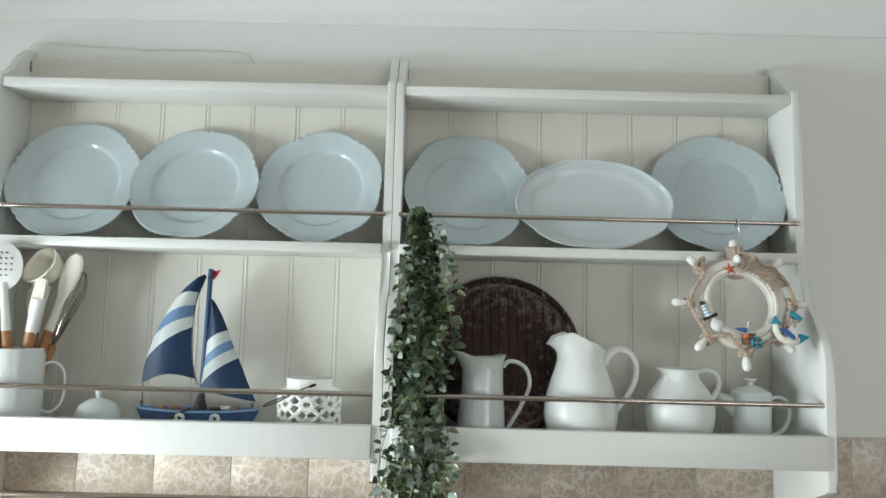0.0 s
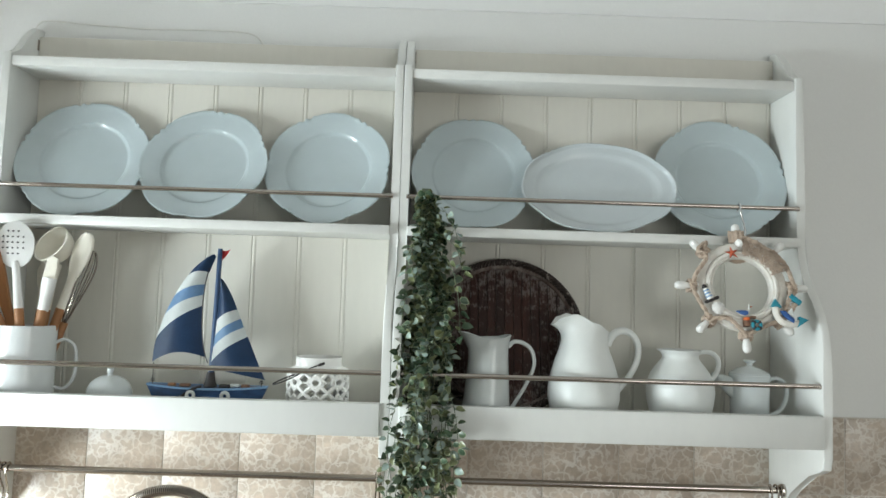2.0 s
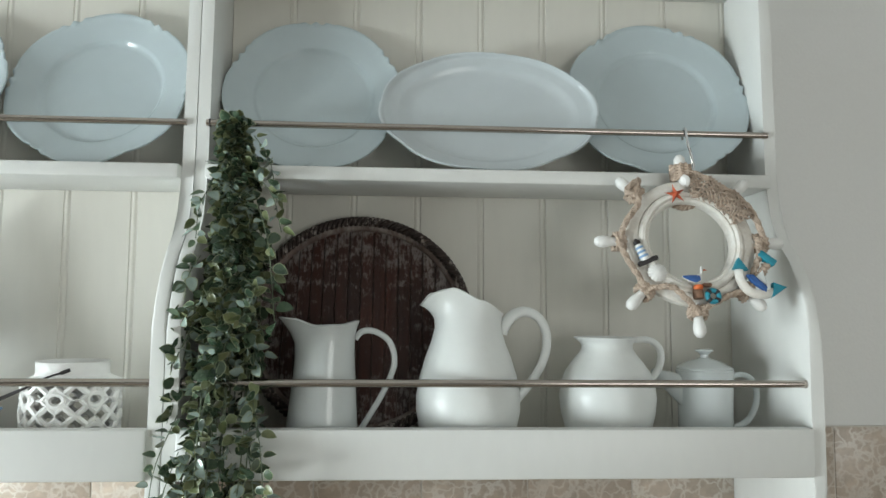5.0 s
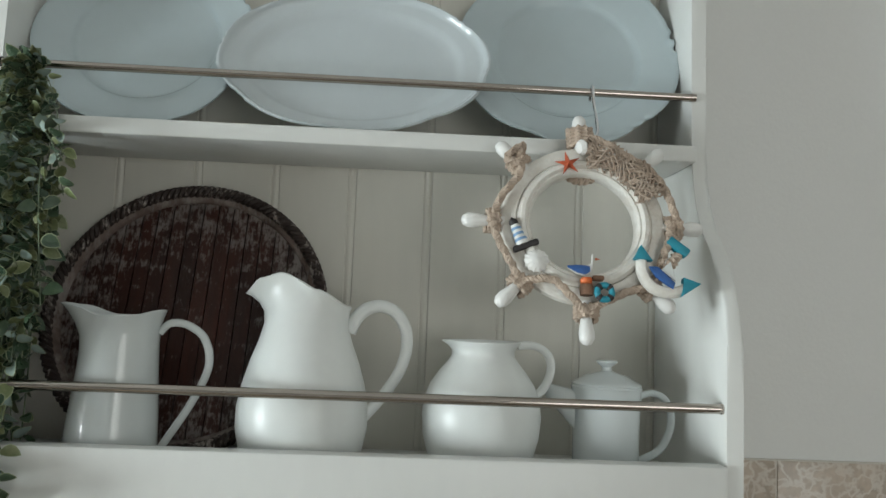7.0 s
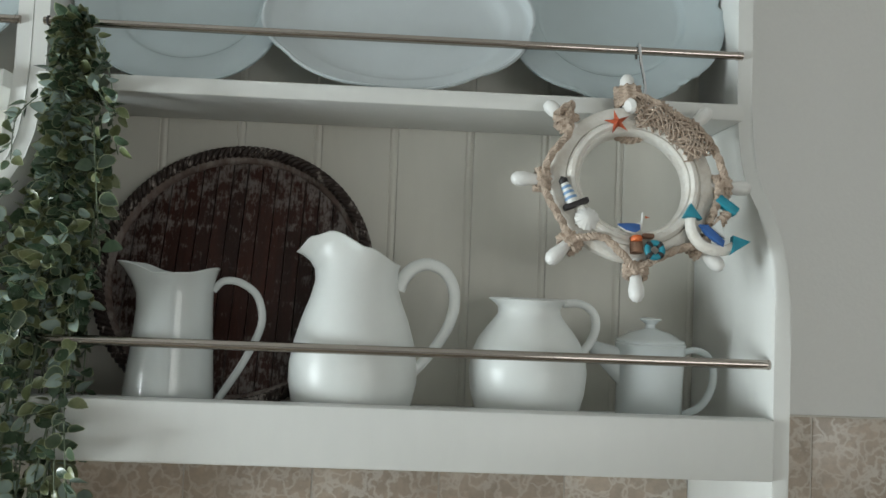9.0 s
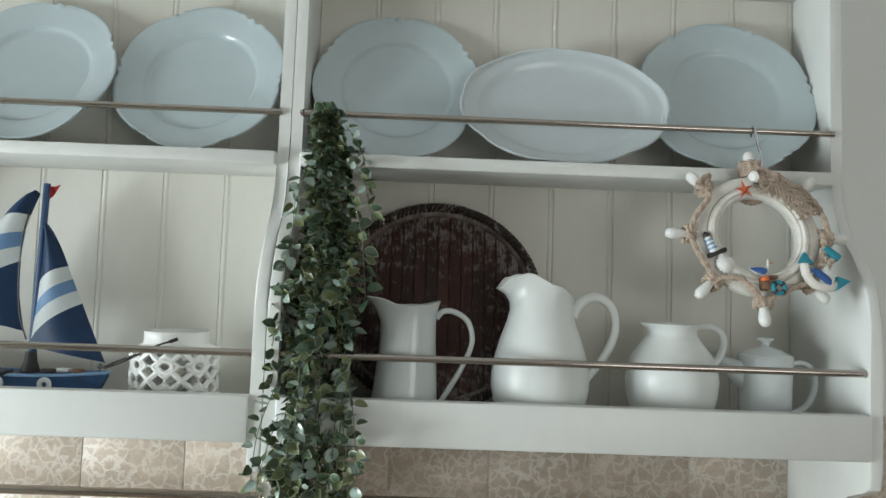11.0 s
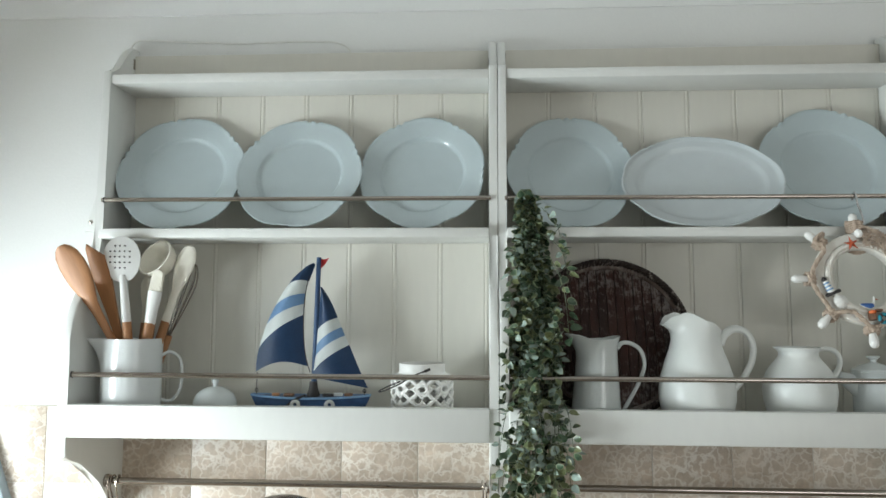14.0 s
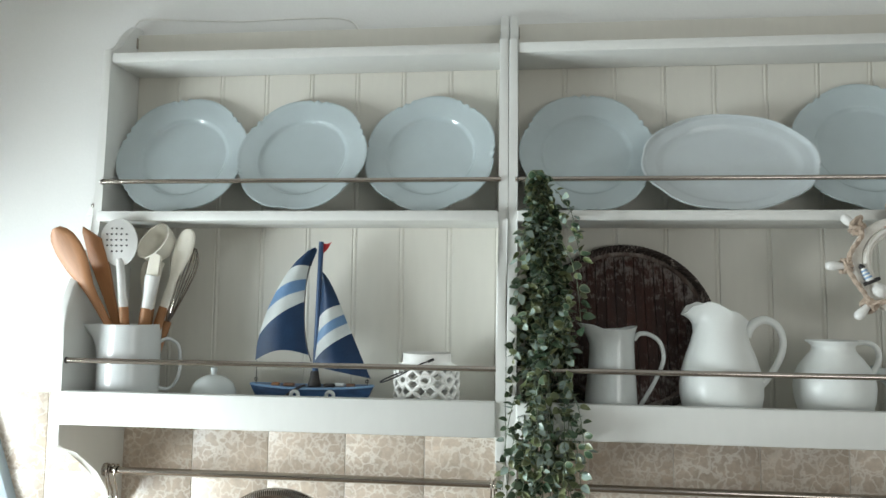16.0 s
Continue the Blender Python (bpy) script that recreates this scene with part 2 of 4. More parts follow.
def prism(bm, outline, a, b, axis="x", bevel=0.0, seg=2):
    """An outline of (u, v) pairs drawn out from a to b along an axis: (y, z) for x, (x, z) for y, (x, y) for z."""
    put = {"x": lambda u, v, w: (w, u, v), "y": lambda u, v, w: (u, w, v), "z": lambda u, v, w: (u, v, w)}[axis]
    ends = [[bm.verts.new(put(u, v, w)) for u, v in outline] for w in (a, b)]
    faces = [bm.faces.new(ends[0]), bm.faces.new(ends[1][::-1])]
    k = len(outline)
    for i in range(k):
        bm.faces.new((ends[0][i], ends[1][i], ends[1][(i + 1) % k], ends[0][(i + 1) % k]))
    if bevel:
        bmesh.ops.bevel(bm, geom=list({e for f in faces for e in f.edges}), offset=bevel, segments=seg, profile=0.5, affect="EDGES")
    return bm


def loft(bm, rings, closed=True, cap0=False, cap1=False, loop=False):
    """Joins rings of places with quads."""
    rows = [[bm.verts.new(p) for p in ring] for ring in rings]
    pairs = list(zip(rows, rows[1:])) + ([(rows[-1], rows[0])] if loop else [])
    for a, b in pairs:
        k = len(a)
        for i in range(k if closed else k - 1):
            j = (i + 1) % k
            bm.faces.new((a[i], a[j], b[j], b[i]))
    if cap0:
        bm.faces.new(rows[0][::-1])
    if cap1:
        bm.faces.new(rows[-1])
    return bm


def lathe(bm, profile, seg=40, centre=(0, 0, 0), wave=None):
    """Turns (radius, height) pairs about z; wave(angle, radius, height) may change a radius."""
    rings = []
    for r, z in profile:
        ring = []
        for i in range(seg):
            a = 2 * math.pi * i / seg
            q = wave(a, r, z) if wave else r
            ring.append((centre[0] + q * math.cos(a), centre[1] + q * math.sin(a), centre[2] + z))
        rings.append(ring)
    return loft(bm, rings, cap0=profile[0][0] > 1e-5, cap1=profile[-1][0] > 1e-5)


def curve_points(points, steps=8, closed=False):
    """A smooth line through the points."""
    p = [Vector(q) for q in points]
    k, out = len(p), []
    for i in range(k if closed else k - 1):
        if closed:
            a, b, c, d = p[i - 1], p[i], p[(i + 1) % k], p[(i + 2) % k]
        else:
            a, b, c, d = p[max(i - 1, 0)], p[i], p[i + 1], p[min(i + 2, k - 1)]
        for s in range(steps):
            t = s / steps
            out.append(0.5 * (2 * b + (c - a) * t + (2 * a - 5 * b + 4 * c - d) * t * t + (3 * b - a - 3 * c + d) * t ** 3))
    if not closed:
        out.append(p[-1])
    return out


def tube(bm, points, radius, seg=8, closed=False, flat=1.0, side=None):
    """A tube along places; radius is one number or a function of 0..1; flat squeezes it along side."""
    p = [Vector(q) for q in points]
    k, rings, old = len(p), [], None
    for i, c in enumerate(p):
        way = (p[(i + 1) % k] - p[i - 1]) if closed else (p[min(i + 1, k - 1)] - p[max(i - 1, 0)])
        way = way.normalized() if way.length > 1e-9 else Vector((0, 0, 1))
        if old is None:
            old = Vector(side) if side else way.orthogonal()
        u = old - way * old.dot(way)
        u = u.normalized() if u.length > 1e-6 else way.orthogonal().normalized()
        old, v = u, way.cross(u)
        r = radius(i / max(k - 1, 1)) if callable(radius) else radius
        rings.append([c + r * flat * math.cos(2 * math.pi * j / seg) * u + r * math.sin(2 * math.pi * j / seg) * v for j in range(seg)])
    return loft(bm, rings, cap0=not closed, cap1=not closed, loop=closed)


def rope(bm, points, radius, turns, strands=3, seg=5, closed=False):
    """Twisted strands along a line."""
    p = [Vector(q) for q in points]
    k, old, frames = len(p), None, []
    for i in range(k):
        way = ((p[(i + 1) % k] - p[i - 1]) if closed else (p[min(i + 1, k - 1)] - p[max(i - 1, 0)])).normalized()
        old = way.orthogonal() if old is None else old
        u = (old - way * old.dot(way)).normalized()
        old = u
        frames.append((p[i], u, way.cross(u)))
    for s in range(strands):
        line = []
        for i, (c, u, v) in enumerate(frames):
            a = 2 * math.pi * (s / strands + turns * i / (k if closed else k - 1))
            line.append(c + radius * 0.52 * (math.cos(a) * u + math.sin(a) * v))
        tube(bm, line, radius * 0.56, seg, closed)
    return bm


def circle(r, n, centre=(0, 0, 0), a0=0.0, a1=360.0, squash=1.0):
    """Places on an arc in the x-z plane."""
    full = abs(a1 - a0) >= 360
    return [(centre[0] + r * math.cos(radians(a0 + (a1 - a0) * i / (n if full else n - 1))), centre[1], centre[2] + squash * r * math.sin(radians(a0 + (a1 - a0) * i / (n if full else n - 1)))) for i in range(n)]


# ---- the room ----
def slab(name, x0, x1, y0, y1, z0, z1, material, label, category):
    return tagged(part(name, boxed(x0, x1, y0, y1, z0, z1), material, smooth=0), label, category, kind="structure")


T = 0.15
slab("wall_north", ROOM_L - T, ROOM_R + T, WALL, WALL + T, 0, CEILING, WALL_PAINT, "smooth white painted kitchen wall behind the racks", "wall")
slab("wall_east", ROOM_R, ROOM_R + T, ROOM_BACK, WALL, 0, CEILING, FAR_PAINT, "unseen side wall, grey to cut bounced light", "wall")
bm = bmesh.new()
box(bm, ROOM_L - T, WIN_S[0], ROOM_BACK - T, ROOM_BACK, 0, CEILING)
box(bm, WIN_S[1], ROOM_R + T, ROOM_BACK - T, ROOM_BACK, 0, CEILING)
box(bm, WIN_S[0], WIN_S[1], ROOM_BACK - T, ROOM_BACK, 0, WIN_S[2])
box(bm, WIN_S[0], WIN_S[1], ROOM_BACK - T, ROOM_BACK, WIN_S[3], CEILING)
tagged(part("wall_south", bm, FAR_PAINT, smooth=0), "unseen wall, grey to cut bounced light, with a fill window opening", "wall", kind="structure")
bm = bmesh.new()
box(bm, ROOM_L - T, ROOM_L, ROOM_BACK, WIN[0], 0, CEILING)
box(bm, ROOM_L - T, ROOM_L, WIN[1], WALL, 0, CEILING)
box(bm, ROOM_L - T, ROOM_L, WIN[0], WIN[1], 0, WIN[2])
box(bm, ROOM_L - T, ROOM_L, WIN[0], WIN[1], WIN[3], CEILING)
tagged(part("wall_west", bm, WALL_PAINT, smooth=0), "plain white painted wall with a window opening", "wall", kind="structure")
slab("floor", ROOM_L - T, ROOM_R + T, ROOM_BACK - T, WALL + T, -0.1, 0, FLOOR_MAT, "unseen tiled kitchen floor, dark to cut bounced light", "floor")
slab("ceiling", ROOM_L - T, ROOM_R + T, ROOM_BACK - T, WALL + T, CEILING, CEILING + 0.1, CEIL_PAINT, "plain white painted ceiling", "ceiling")
# a shallow coved cornice along the wall
cove = [(WALL, CEILING - 0.083), (WALL - 0.006, CEILING - 0.083), (WALL - 0.008, CEILING - 0.073)]
cove += [(WALL - 0.008 - 0.055 * (1 - math.cos(a)), CEILING - 0.073 + 0.06 * math.sin(a)) for a in [i * math.pi / 16 for i in range(1, 9)]]
cove += [(WALL - 0.068, CEILING - 0.013), (WALL - 0.068, CEILING), (WALL, CEILING)]
tagged(part("cornice_trim", prism(bmesh.new(), cove, ROOM_L, ROOM_R), CEIL_PAINT), "shallow white plaster cornice under the ceiling", "cornice", kind="structure")
# the window frame that the daylight comes through
win = thing("window_1", pose(ROOM_L - 0.06, (WIN[0] + WIN[1]) / 2, WIN[2]), "white framed kitchen window in the side wall", "window", kind="structure")
ww, wh = (WIN[1] - WIN[0]) / 2, WIN[3] - WIN[2]
bm = bmesh.new()
for y0, y1, z0, z1 in ((-ww, -ww + 0.05, 0, wh), (ww - 0.05, ww, 0, wh), (-ww + 0.05, ww - 0.05, 0, 0.05), (-ww + 0.05, ww - 0.05, wh - 0.05, wh), (-0.03, 0.03, 0.05, wh - 0.05)):
    box(bm, -0.03, 0.02, y0, y1, z0, z1, 0.004)
part("window_frame", bm, FRAME_PAINT, win)
# unseen window added round the fill lamp
win = thing("fill_window", pose((WIN_S[0] + WIN_S[1]) / 2, ROOM_BACK - 0.06, WIN_S[2]), "unseen white framed window added behind the room for fill light", "window", kind="structure")
ww, wh = (WIN_S[1] - WIN_S[0]) / 2, WIN_S[3] - WIN_S[2]
bm = bmesh.new()
for x0, x1, z0, z1 in ((-ww, -ww + 0.05, 0, wh), (ww - 0.05, ww, 0, wh), (-ww + 0.05, ww - 0.05, 0, 0.05), (-ww + 0.05, ww - 0.05, wh - 0.05, wh), (-0.03, 0.03, 0.05, wh - 0.05)):
    box(bm, x0, x1, -0.03, 0.02, z0, z1, 0.004)
part("window_frame", bm, FRAME_PAINT, win)


# ---- plate racks ----
UNIT, PANEL, BASE = 0.80, 0.017, 1.353
SIDE = [(0.0112, 1.115), (-0.035, 1.16), (-0.062, 1.19), (-0.088, 1.219), (-0.12, 1.246), (-0.16, 1.269), (-0.198, 1.284), (-0.210, 1.29), (-0.2118, 1.31),
        (-0.2115, 1.42), (-0.211, 1.50), (-0.205, 1.535), (-0.190, 1.568), (-0.168, 1.596), (-0.145, 1.62), (-0.126, 1.648), (-0.117, 1.68), (-0.114, 1.72), (-0.112, 1.80),
        (-0.109, 1.93), (-0.107, 2.036), (-0.104, 2.042), (-0.085, 2.046), (-0.070, 2.056), (-0.06, 2.073), (-0.052, 2.088), (-0.038, 2.100), (-0.026, 2.112), (-0.014, 2.122), (0.0112, 2.124)]


def plate_rack(x0, label):
    rack = thing("plate_rack", pose(x0 + UNIT / 2, 0, 0), label, "plate rack", "pair of wall plate racks")
    h = UNIT / 2
    for s in (-1, 1):
        a, b = (s * h, s * (h - PANEL)) if s < 0 else (s * (h - PANEL), s * h)
        part("side_panel", prism(bmesh.new(), SIDE, a + (0.0006 if s < 0 else 0), b - (0.0006 if s > 0 else 0), "x", 0.003, 3), RACK_PAINT, rack)
    i = h - PANEL
    part("top_shelf", boxed(-i, i, -0.104, -0.001, 2.015, 2.035, 0.003), RACK_PAINT, rack)
    part("back_rail", boxed(-i, i, -0.011, 0.009, 2.036, 2.106, 0.003), BOARD_PAINT, rack)
    part("middle_shelf", boxed(-i, i, -0.132, -0.001, 1.697, 1.716, 0.003), RACK_PAINT, rack)
    part("bottom_shelf", boxed(-i, i, -0.196, -0.001, BASE - 0.017, BASE, 0.001), RACK_PAINT, rack)
    part("front_lip", boxed(-i, i, -0.2172, -0.197, 1.327, 1.386, 0.003), RACK_PAINT, rack)
    for y, z, r in ((-0.114, 1.775, 0.0045), (-0.201, 1.4385, 0.0048)):
        rail = part("guard_rail", tube(bmesh.new(), [(-i - 0.004, y, z), (i + 0.004, y, z)], r, 20), STEEL, rack, "slim brushed steel guard rail")
        part("end_collar", tube(bmesh.new(), [(-i, y, z), (-i + 0.0015, y, z)], r + 0.0012, 20), DARK, rail)
        part("end_cap", tube(bmesh.new(), [(i, y, z), (i - 0.002, y, z)], r + 0.0004, 20), STEEL, rail)
    hang = part("hanging_rail", tube(bmesh.new(), [(-i, -0.06, 1.2165), (i, -0.06, 1.2165)], 0.0068, 20), STEEL, rack, "brushed steel utensil rail under the shelf")
    for s in (-1, 1):
        part("rail_socket", lathe(bmesh.new(), [(0.0, 0), (0.013, 0), (0.013, 0.004), (0.009, 0.008), (0.0, 0.008)], 20), STEEL, hang).matrix_local = pose(s * i, -0.06, 1.2165, 0, -90 * s, 0)
    for x in (-0.30, 0.31):
        part("screw_head", lathe(bmesh.new(), [(0.0, 0.0), (0.004, 0.0), (0.004, 0.002), (0.0, 0.0045)], 12, (x, -0.05, 2.035)), STEEL, rack)
    part("hanger_plate", boxed(-i, -i + 0.002, -0.016, -0.008, 2.075, 2.098, 0.0005), STEEL, rack)
    pitch = 2 * i / 8
    # a beaded board: flat face, then a small round bead between two grooves
    outline = [(0.0002, 0.009), (0.0002, 0.0008), (0.0009, 0.0)]
    outline += [(pitch - 0.0102, 0.0), (pitch - 0.0096, 0.0014), (pitch - 0.0086, 0.0014), (pitch - 0.0072, 0.0004), (pitch - 0.005, -0.0002), (pitch - 0.0028, 0.0004), (pitch - 0.0016, 0.0014), (pitch - 0.0002, 0.0014), (pitch - 0.0002, 0.009)]
    me = None
    for k in range(8):
        if me is None:
            ob = part("plank", prism(bmesh.new(), outline, 1.30, 2.034, "z"), BOARD_PAINT, rack)
            me = ob.data
        else:
            ob = new("plank", me)
            ob.parent = rack
        ob.location = (-i + k * pitch, 0, 0)
    return rack


plate_rack(-UNIT, "cream painted wooden plate rack with beaded back boards and steel rails")
plate_rack(0.0, "cream painted wooden plate rack hung with ivy and a ship wheel")


# ---- crockery ----
def scalloped_plate(name, r, m, label, lobes=6, squash=1.0, material=PLATE_GLAZE, well=0.62, deep=0.017, soft=False):
    """A plate in its own x-z plane, face towards -y, rim curled in shallow scallops."""
    profile = [(0.0, 0.000), (0.3, 0.0), (well - 0.05, 0.0), (well - 0.022, 0.0008), (well, 0.0034), (well + 0.018, 0.0064), (well + 0.034, 0.0074), (0.78, deep * 0.62), (0.88, deep * 0.80), (0.925, deep * 0.88), (0.955, deep * 0.94), (0.98, deep + 0.0006), (1.0, deep), (1.0, deep - 0.0025), (0.97, deep - 0.005), (0.85, deep * 0.7 - 0.005), (well + 0.02, -0.001), (well - 0.06, -0.004), (well - 0.07, -0.007), (well - 0.1, -0.007), (well - 0.11, -0.0045), (0.0, -0.0045)]
    if soft:
        profile[:12] = [(0.0, 0.0), (0.5, 0.0002), (0.68, 0.0008), (0.745, 0.0022), (0.785, 0.0050), (0.815, 0.0078), (0.84, 0.0090), (0.92, deep * 0.62), (0.945, deep * 0.68), (0.962, deep * 0.84), (0.975, deep + 0.0006), (0.987, deep + 0.0012)]
    seg = 288

    def ring(q, h):
        out = []
        edge, lip = max(0.0, (q - 0.86) / 0.14), max(0.0, (q - 0.935) / 0.065)
        for i in range(seg):
            a = 2 * math.pi * i / seg
            u = (a * lobes / (2 * math.pi) + 0.2) % 1.0 - 0.5  # 0 in the middle of a broad arc
            v = 0.5 - abs(u)  # share of a lobe to the cusp between two arcs
            curl = math.exp(-(v / 0.15) ** 2)
            ripple = curl * math.cos(2 * math.pi * v / 0.135)
            rr = r * q * (1 + edge * ((0.024 if soft else 0.044) * math.cos(math.pi * u) - (0.015 if soft else 0.032) + 0.003 * math.cos(3 * a)) + lip * (0.006 if soft else 0.012) * ripple)
            lift = lip * (0.0008 if soft else 0.0022) * ripple + edge * 0.0010 * curl
            out.append((rr * math.cos(a), -(h + lift), rr * math.sin(a) * squash))
        return out

    bm = loft(bmesh.new(), [ring(max(q, 0.004), h) for q, h in profile], cap0=True, cap1=True)
    ob = part(name, bm, material, smooth=50)
    ob.matrix_world = m
    return tagged(ob, label, "plate", "plates on the middle shelves")


def leaning(x, r, lean, front, turn=0.0, squash=1.0, spin=0.0, deep=0.017):
    """The pose of a plate of radius r whose rim stands on the middle shelf at y = front and that leans back."""
    c, s = math.cos(radians(lean)), math.sin(radians(lean))
    return pose(x, front + r * squash * s + deep * c, 1.7165 + r * squash * c - deep * s, -lean, 0, turn) @ pose(0, 0, 0, 0, spin, 0)


scalloped_plate("dinner_plate", 0.1318, leaning(-0.652, 0.1325, 20, -0.105, 3, spin=8), "large pale blue-white scalloped plate leaning in a rack corner", well=0.66)
scalloped_plate("dinner_plate", 0.1305, leaning(-0.403, 0.1325, 24, -0.123, -2, spin=25), "pale blue-white scalloped dinner plate leaning between two others", well=0.67)
scalloped_plate("dinner_plate", 0.1280, leaning(-0.151, 0.1300, 20, -0.106, -3, spin=51), "pale blue-white scalloped dinner plate leaning beside the divider", well=0.67)
scalloped_plate("dinner_plate", 0.1275, leaning(0.147, 0.1285, 19.5, -0.100, 2, spin=17), "pale blue-white scalloped dinner plate partly behind an oval platter", well=0.66)
scalloped_plate("dinner_plate", 0.1335, leaning(0.652, 0.1345, 20, -0.106, -2, spin=40), "large pale blue-white scalloped plate behind the ship wheel", well=0.66)
scalloped_plate("oval_platter", 0.157, leaning(0.398, 0.157, 20.5, -0.122, 0, squash=0.645), "pale blue-white oval serving platter with a wavy rim", lobes=8, squash=0.645, well=0.76, deep=0.017, soft=True, material=PLATTER_GLAZE)


def jug_body(bm, rings, seg=56, wall=0.003, lip=0.42, rim=()):
    """A thrown jug: rings of (z, radius, spout reach, rim share), spout towards -x. rim: (x share, rise) pairs, the height of the rim from spout to handle."""
    def rise(u):
        for (u0, h0), (u1, h1) in zip(rim, rim[1:]):
            if u0 <= u <= u1:
                t = (u - u0) / (u1 - u0)
                return h0 + (h1 - h0) * t * t * (3 - 2 * t)
        return 0.0

    def ring(z, r, reach, share, inset):
        out = []
        for i in range(seg):
            a = 2 * math.pi * i / seg
            d = abs(a % (2 * math.pi) - math.pi)
            w = math.exp(-(d / lip) ** 2)
            q = r - inset + reach * w
            pinch = 1 - min(0.12, reach * 7) * math.exp(-((d - lip * 2) / 0.4) ** 2)
            u = q * math.cos(a) / (r + (reach if math.cos(a) < 0 else 0))
            out.append((q * math.cos(a), q * pinch * math.sin(a), z + share * rise(max(-1, min(1, u)))))
        return out

    outer = [ring(*q, 0.0) for q in rings]
    inner = [ring(*q, wall) for q in reversed(rings[2:])]
    z, r, reach, share = rings[-1]
    return loft(bm, outer + [ring(z + 0.0012, r, reach, share, wall * 0.5)] + inner, cap0=True, cap1=True)


def handle(points, r, parent, material, flat=0.6, seg=10, taper=0.0):
    return part("handle", tube(bmesh.new(), curve_points(points, 8), (lambda t: r * (1 + taper * (0.5 - t))), seg, flat=flat), material, parent)


# utensil jug: straight white mug with a small pulled lip and a thin loop handle
crock = thing("utensil_jug", pose(-0.709, -0.122, BASE, 0, 0, 14), "straight white glazed jug filled with cooking utensils", "jug")
part("body", jug_body(bmesh.new(), [(0.0, 0.051, 0, 0), (0.003, 0.0545, 0, 0), (0.03, 0.0555, 0, 0), (0.08, 0.0555, 0.0, 0), (0.105, 0.0555, 0.003, 0), (0.125, 0.0558, 0.011, 0), (0.139, 0.0562, 0.022, 0), (0.148, 0.0566, 0.031, 0)], lip=0.36), WHITE_GLAZE, crock)
handle([(0.052, 0, 0.114), (0.069, 0, 0.122), (0.088, 0, 0.110), (0.093, 0, 0.077), (0.088, 0, 0.045), (0.072, 0, 0.028), (0.052, 0, 0.032)], 0.0033, crock, WHITE_GLAZE, 0.9)

# small domed lid standing on the shelf
dome = thing("domed_lid", pose(-0.551, -0.10, BASE), "small white glazed domed lid with a knob on the shelf", "lid")
part("dome", lathe(bmesh.new(), [(0.036, 0.0), (0.041, 0.003), (0.0425, 0.015), (0.041, 0.028), (0.035, 0.041), (0.026, 0.049), (0.014, 0.0545), (0.0, 0.0565)], 48), GREY_GLAZE, dome)
part("knob", lathe(bmesh.new(), [(0.005, 0.055), (0.0042, 0.06), (0.0065, 0.065), (0.006, 0.069), (0.0, 0.071)], 24), GREY_GLAZE, dome)

# ribbed jug in front of the tray
jug = thing("ribbed_jug", pose(0.176, -0.145, BASE, 0, 0, 6), "small white glazed jug with ribbed foot and angular handle", "jug")
rows = []
for k in range(44):
    z = 0.002 + 0.0018 * k
    rows.append((z, 0.0470 - 0.0118 * (z / 0.145) + (0.00028 if k % 2 else -0.00025), 0, 0))
rows += [(0.09, 0.0396, 0, 0), (0.115, 0.0376, 0.001, 0), (0.130, 0.0370, 0.003, 0.1), (0.140, 0.0374, 0.009, 0.4), (0.147, 0.0396, 0.015, 0.8), (0.152, 0.0418, 0.020, 1)]
bm = jug_body(bmesh.new(), [(0.0, 0.0455, 0, 0)] + rows, lip=0.5, rim=((-1, 0.011), (-0.72, 0.009), (-0.2, 0.0), (0.4, 0.001), (1, 0.007)))
bmesh.ops.transform(bm, matrix=Matrix(((1, 0, 0.03, 0.001), (0, 1, 0, 0), (0, 0, 1, 0), (0, 0, 0, 1))), verts=bm.verts[:])  # it leans towards its handle
part("body", bm, SHADED_RIB_GLAZE, jug)
handle([(0.042, 0, 0.136), (0.052, 0, 0.146), (0.069, 0, 0.145), (0.086, 0, 0.133), (0.093, 0, 0.112), (0.090, 0, 0.092), (0.076, 0, 0.062), (0.063, 0, 0.040), (0.048, 0, 0.016)], 0.0048, jug, SHADED_RIB_GLAZE, 0.75)

# large pitcher
pitcher = thing("pitcher", pose(0.366, -0.124, BASE, 0, 0, 4) @ Matrix.Scale(0.97, 4), "large white satin glazed pitcher with a loop handle", "pitcher")
part("body", jug_body(bmesh.new(), [(0.0, 0.054, 0, 0), (0.003, 0.058, 0, 0), (0.02, 0.0655, 0, 0), (0.045, 0.0705, 0, 0), (0.065, 0.0705, 0, 0), (0.09, 0.066, 0, 0), (0.115, 0.0585, 0, 0.08), (0.135, 0.0505, 0, 0.25), (0.150, 0.0460, 0.0, 0.5), (0.160, 0.0450, 0.002, 0.7), (0.167, 0.0455, 0.007, 0.86), (0.172, 0.0465, 0.014, 0.96), (0.175, 0.048, 0.020, 1.0)], 64, 0.004, 0.62, ((-1, 0.011), (-0.72, 0.027), (-0.4, 0.033), (0.2, 0.017), (1, 0.0))), SATIN_GLAZE, pitcher)
handle([(0.046, 0, 0.148), (0.052, 0, 0.162), (0.064, 0, 0.174), (0.080, 0, 0.178), (0.097, 0, 0.171), (0.108, 0, 0.154), (0.110, 0, 0.132), (0.104, 0, 0.109), (0.092, 0, 0.088), (0.079, 0, 0.071), (0.066, 0, 0.056)], 0.0078, pitcher, SATIN_GLAZE, 0.75, 12, 0.25)

# round bellied jug
belly = thing("bellied_jug", pose(0.556, -0.112, BASE, 0, 0, 0), "round-bellied white satin glazed jug with a flared rim", "jug")
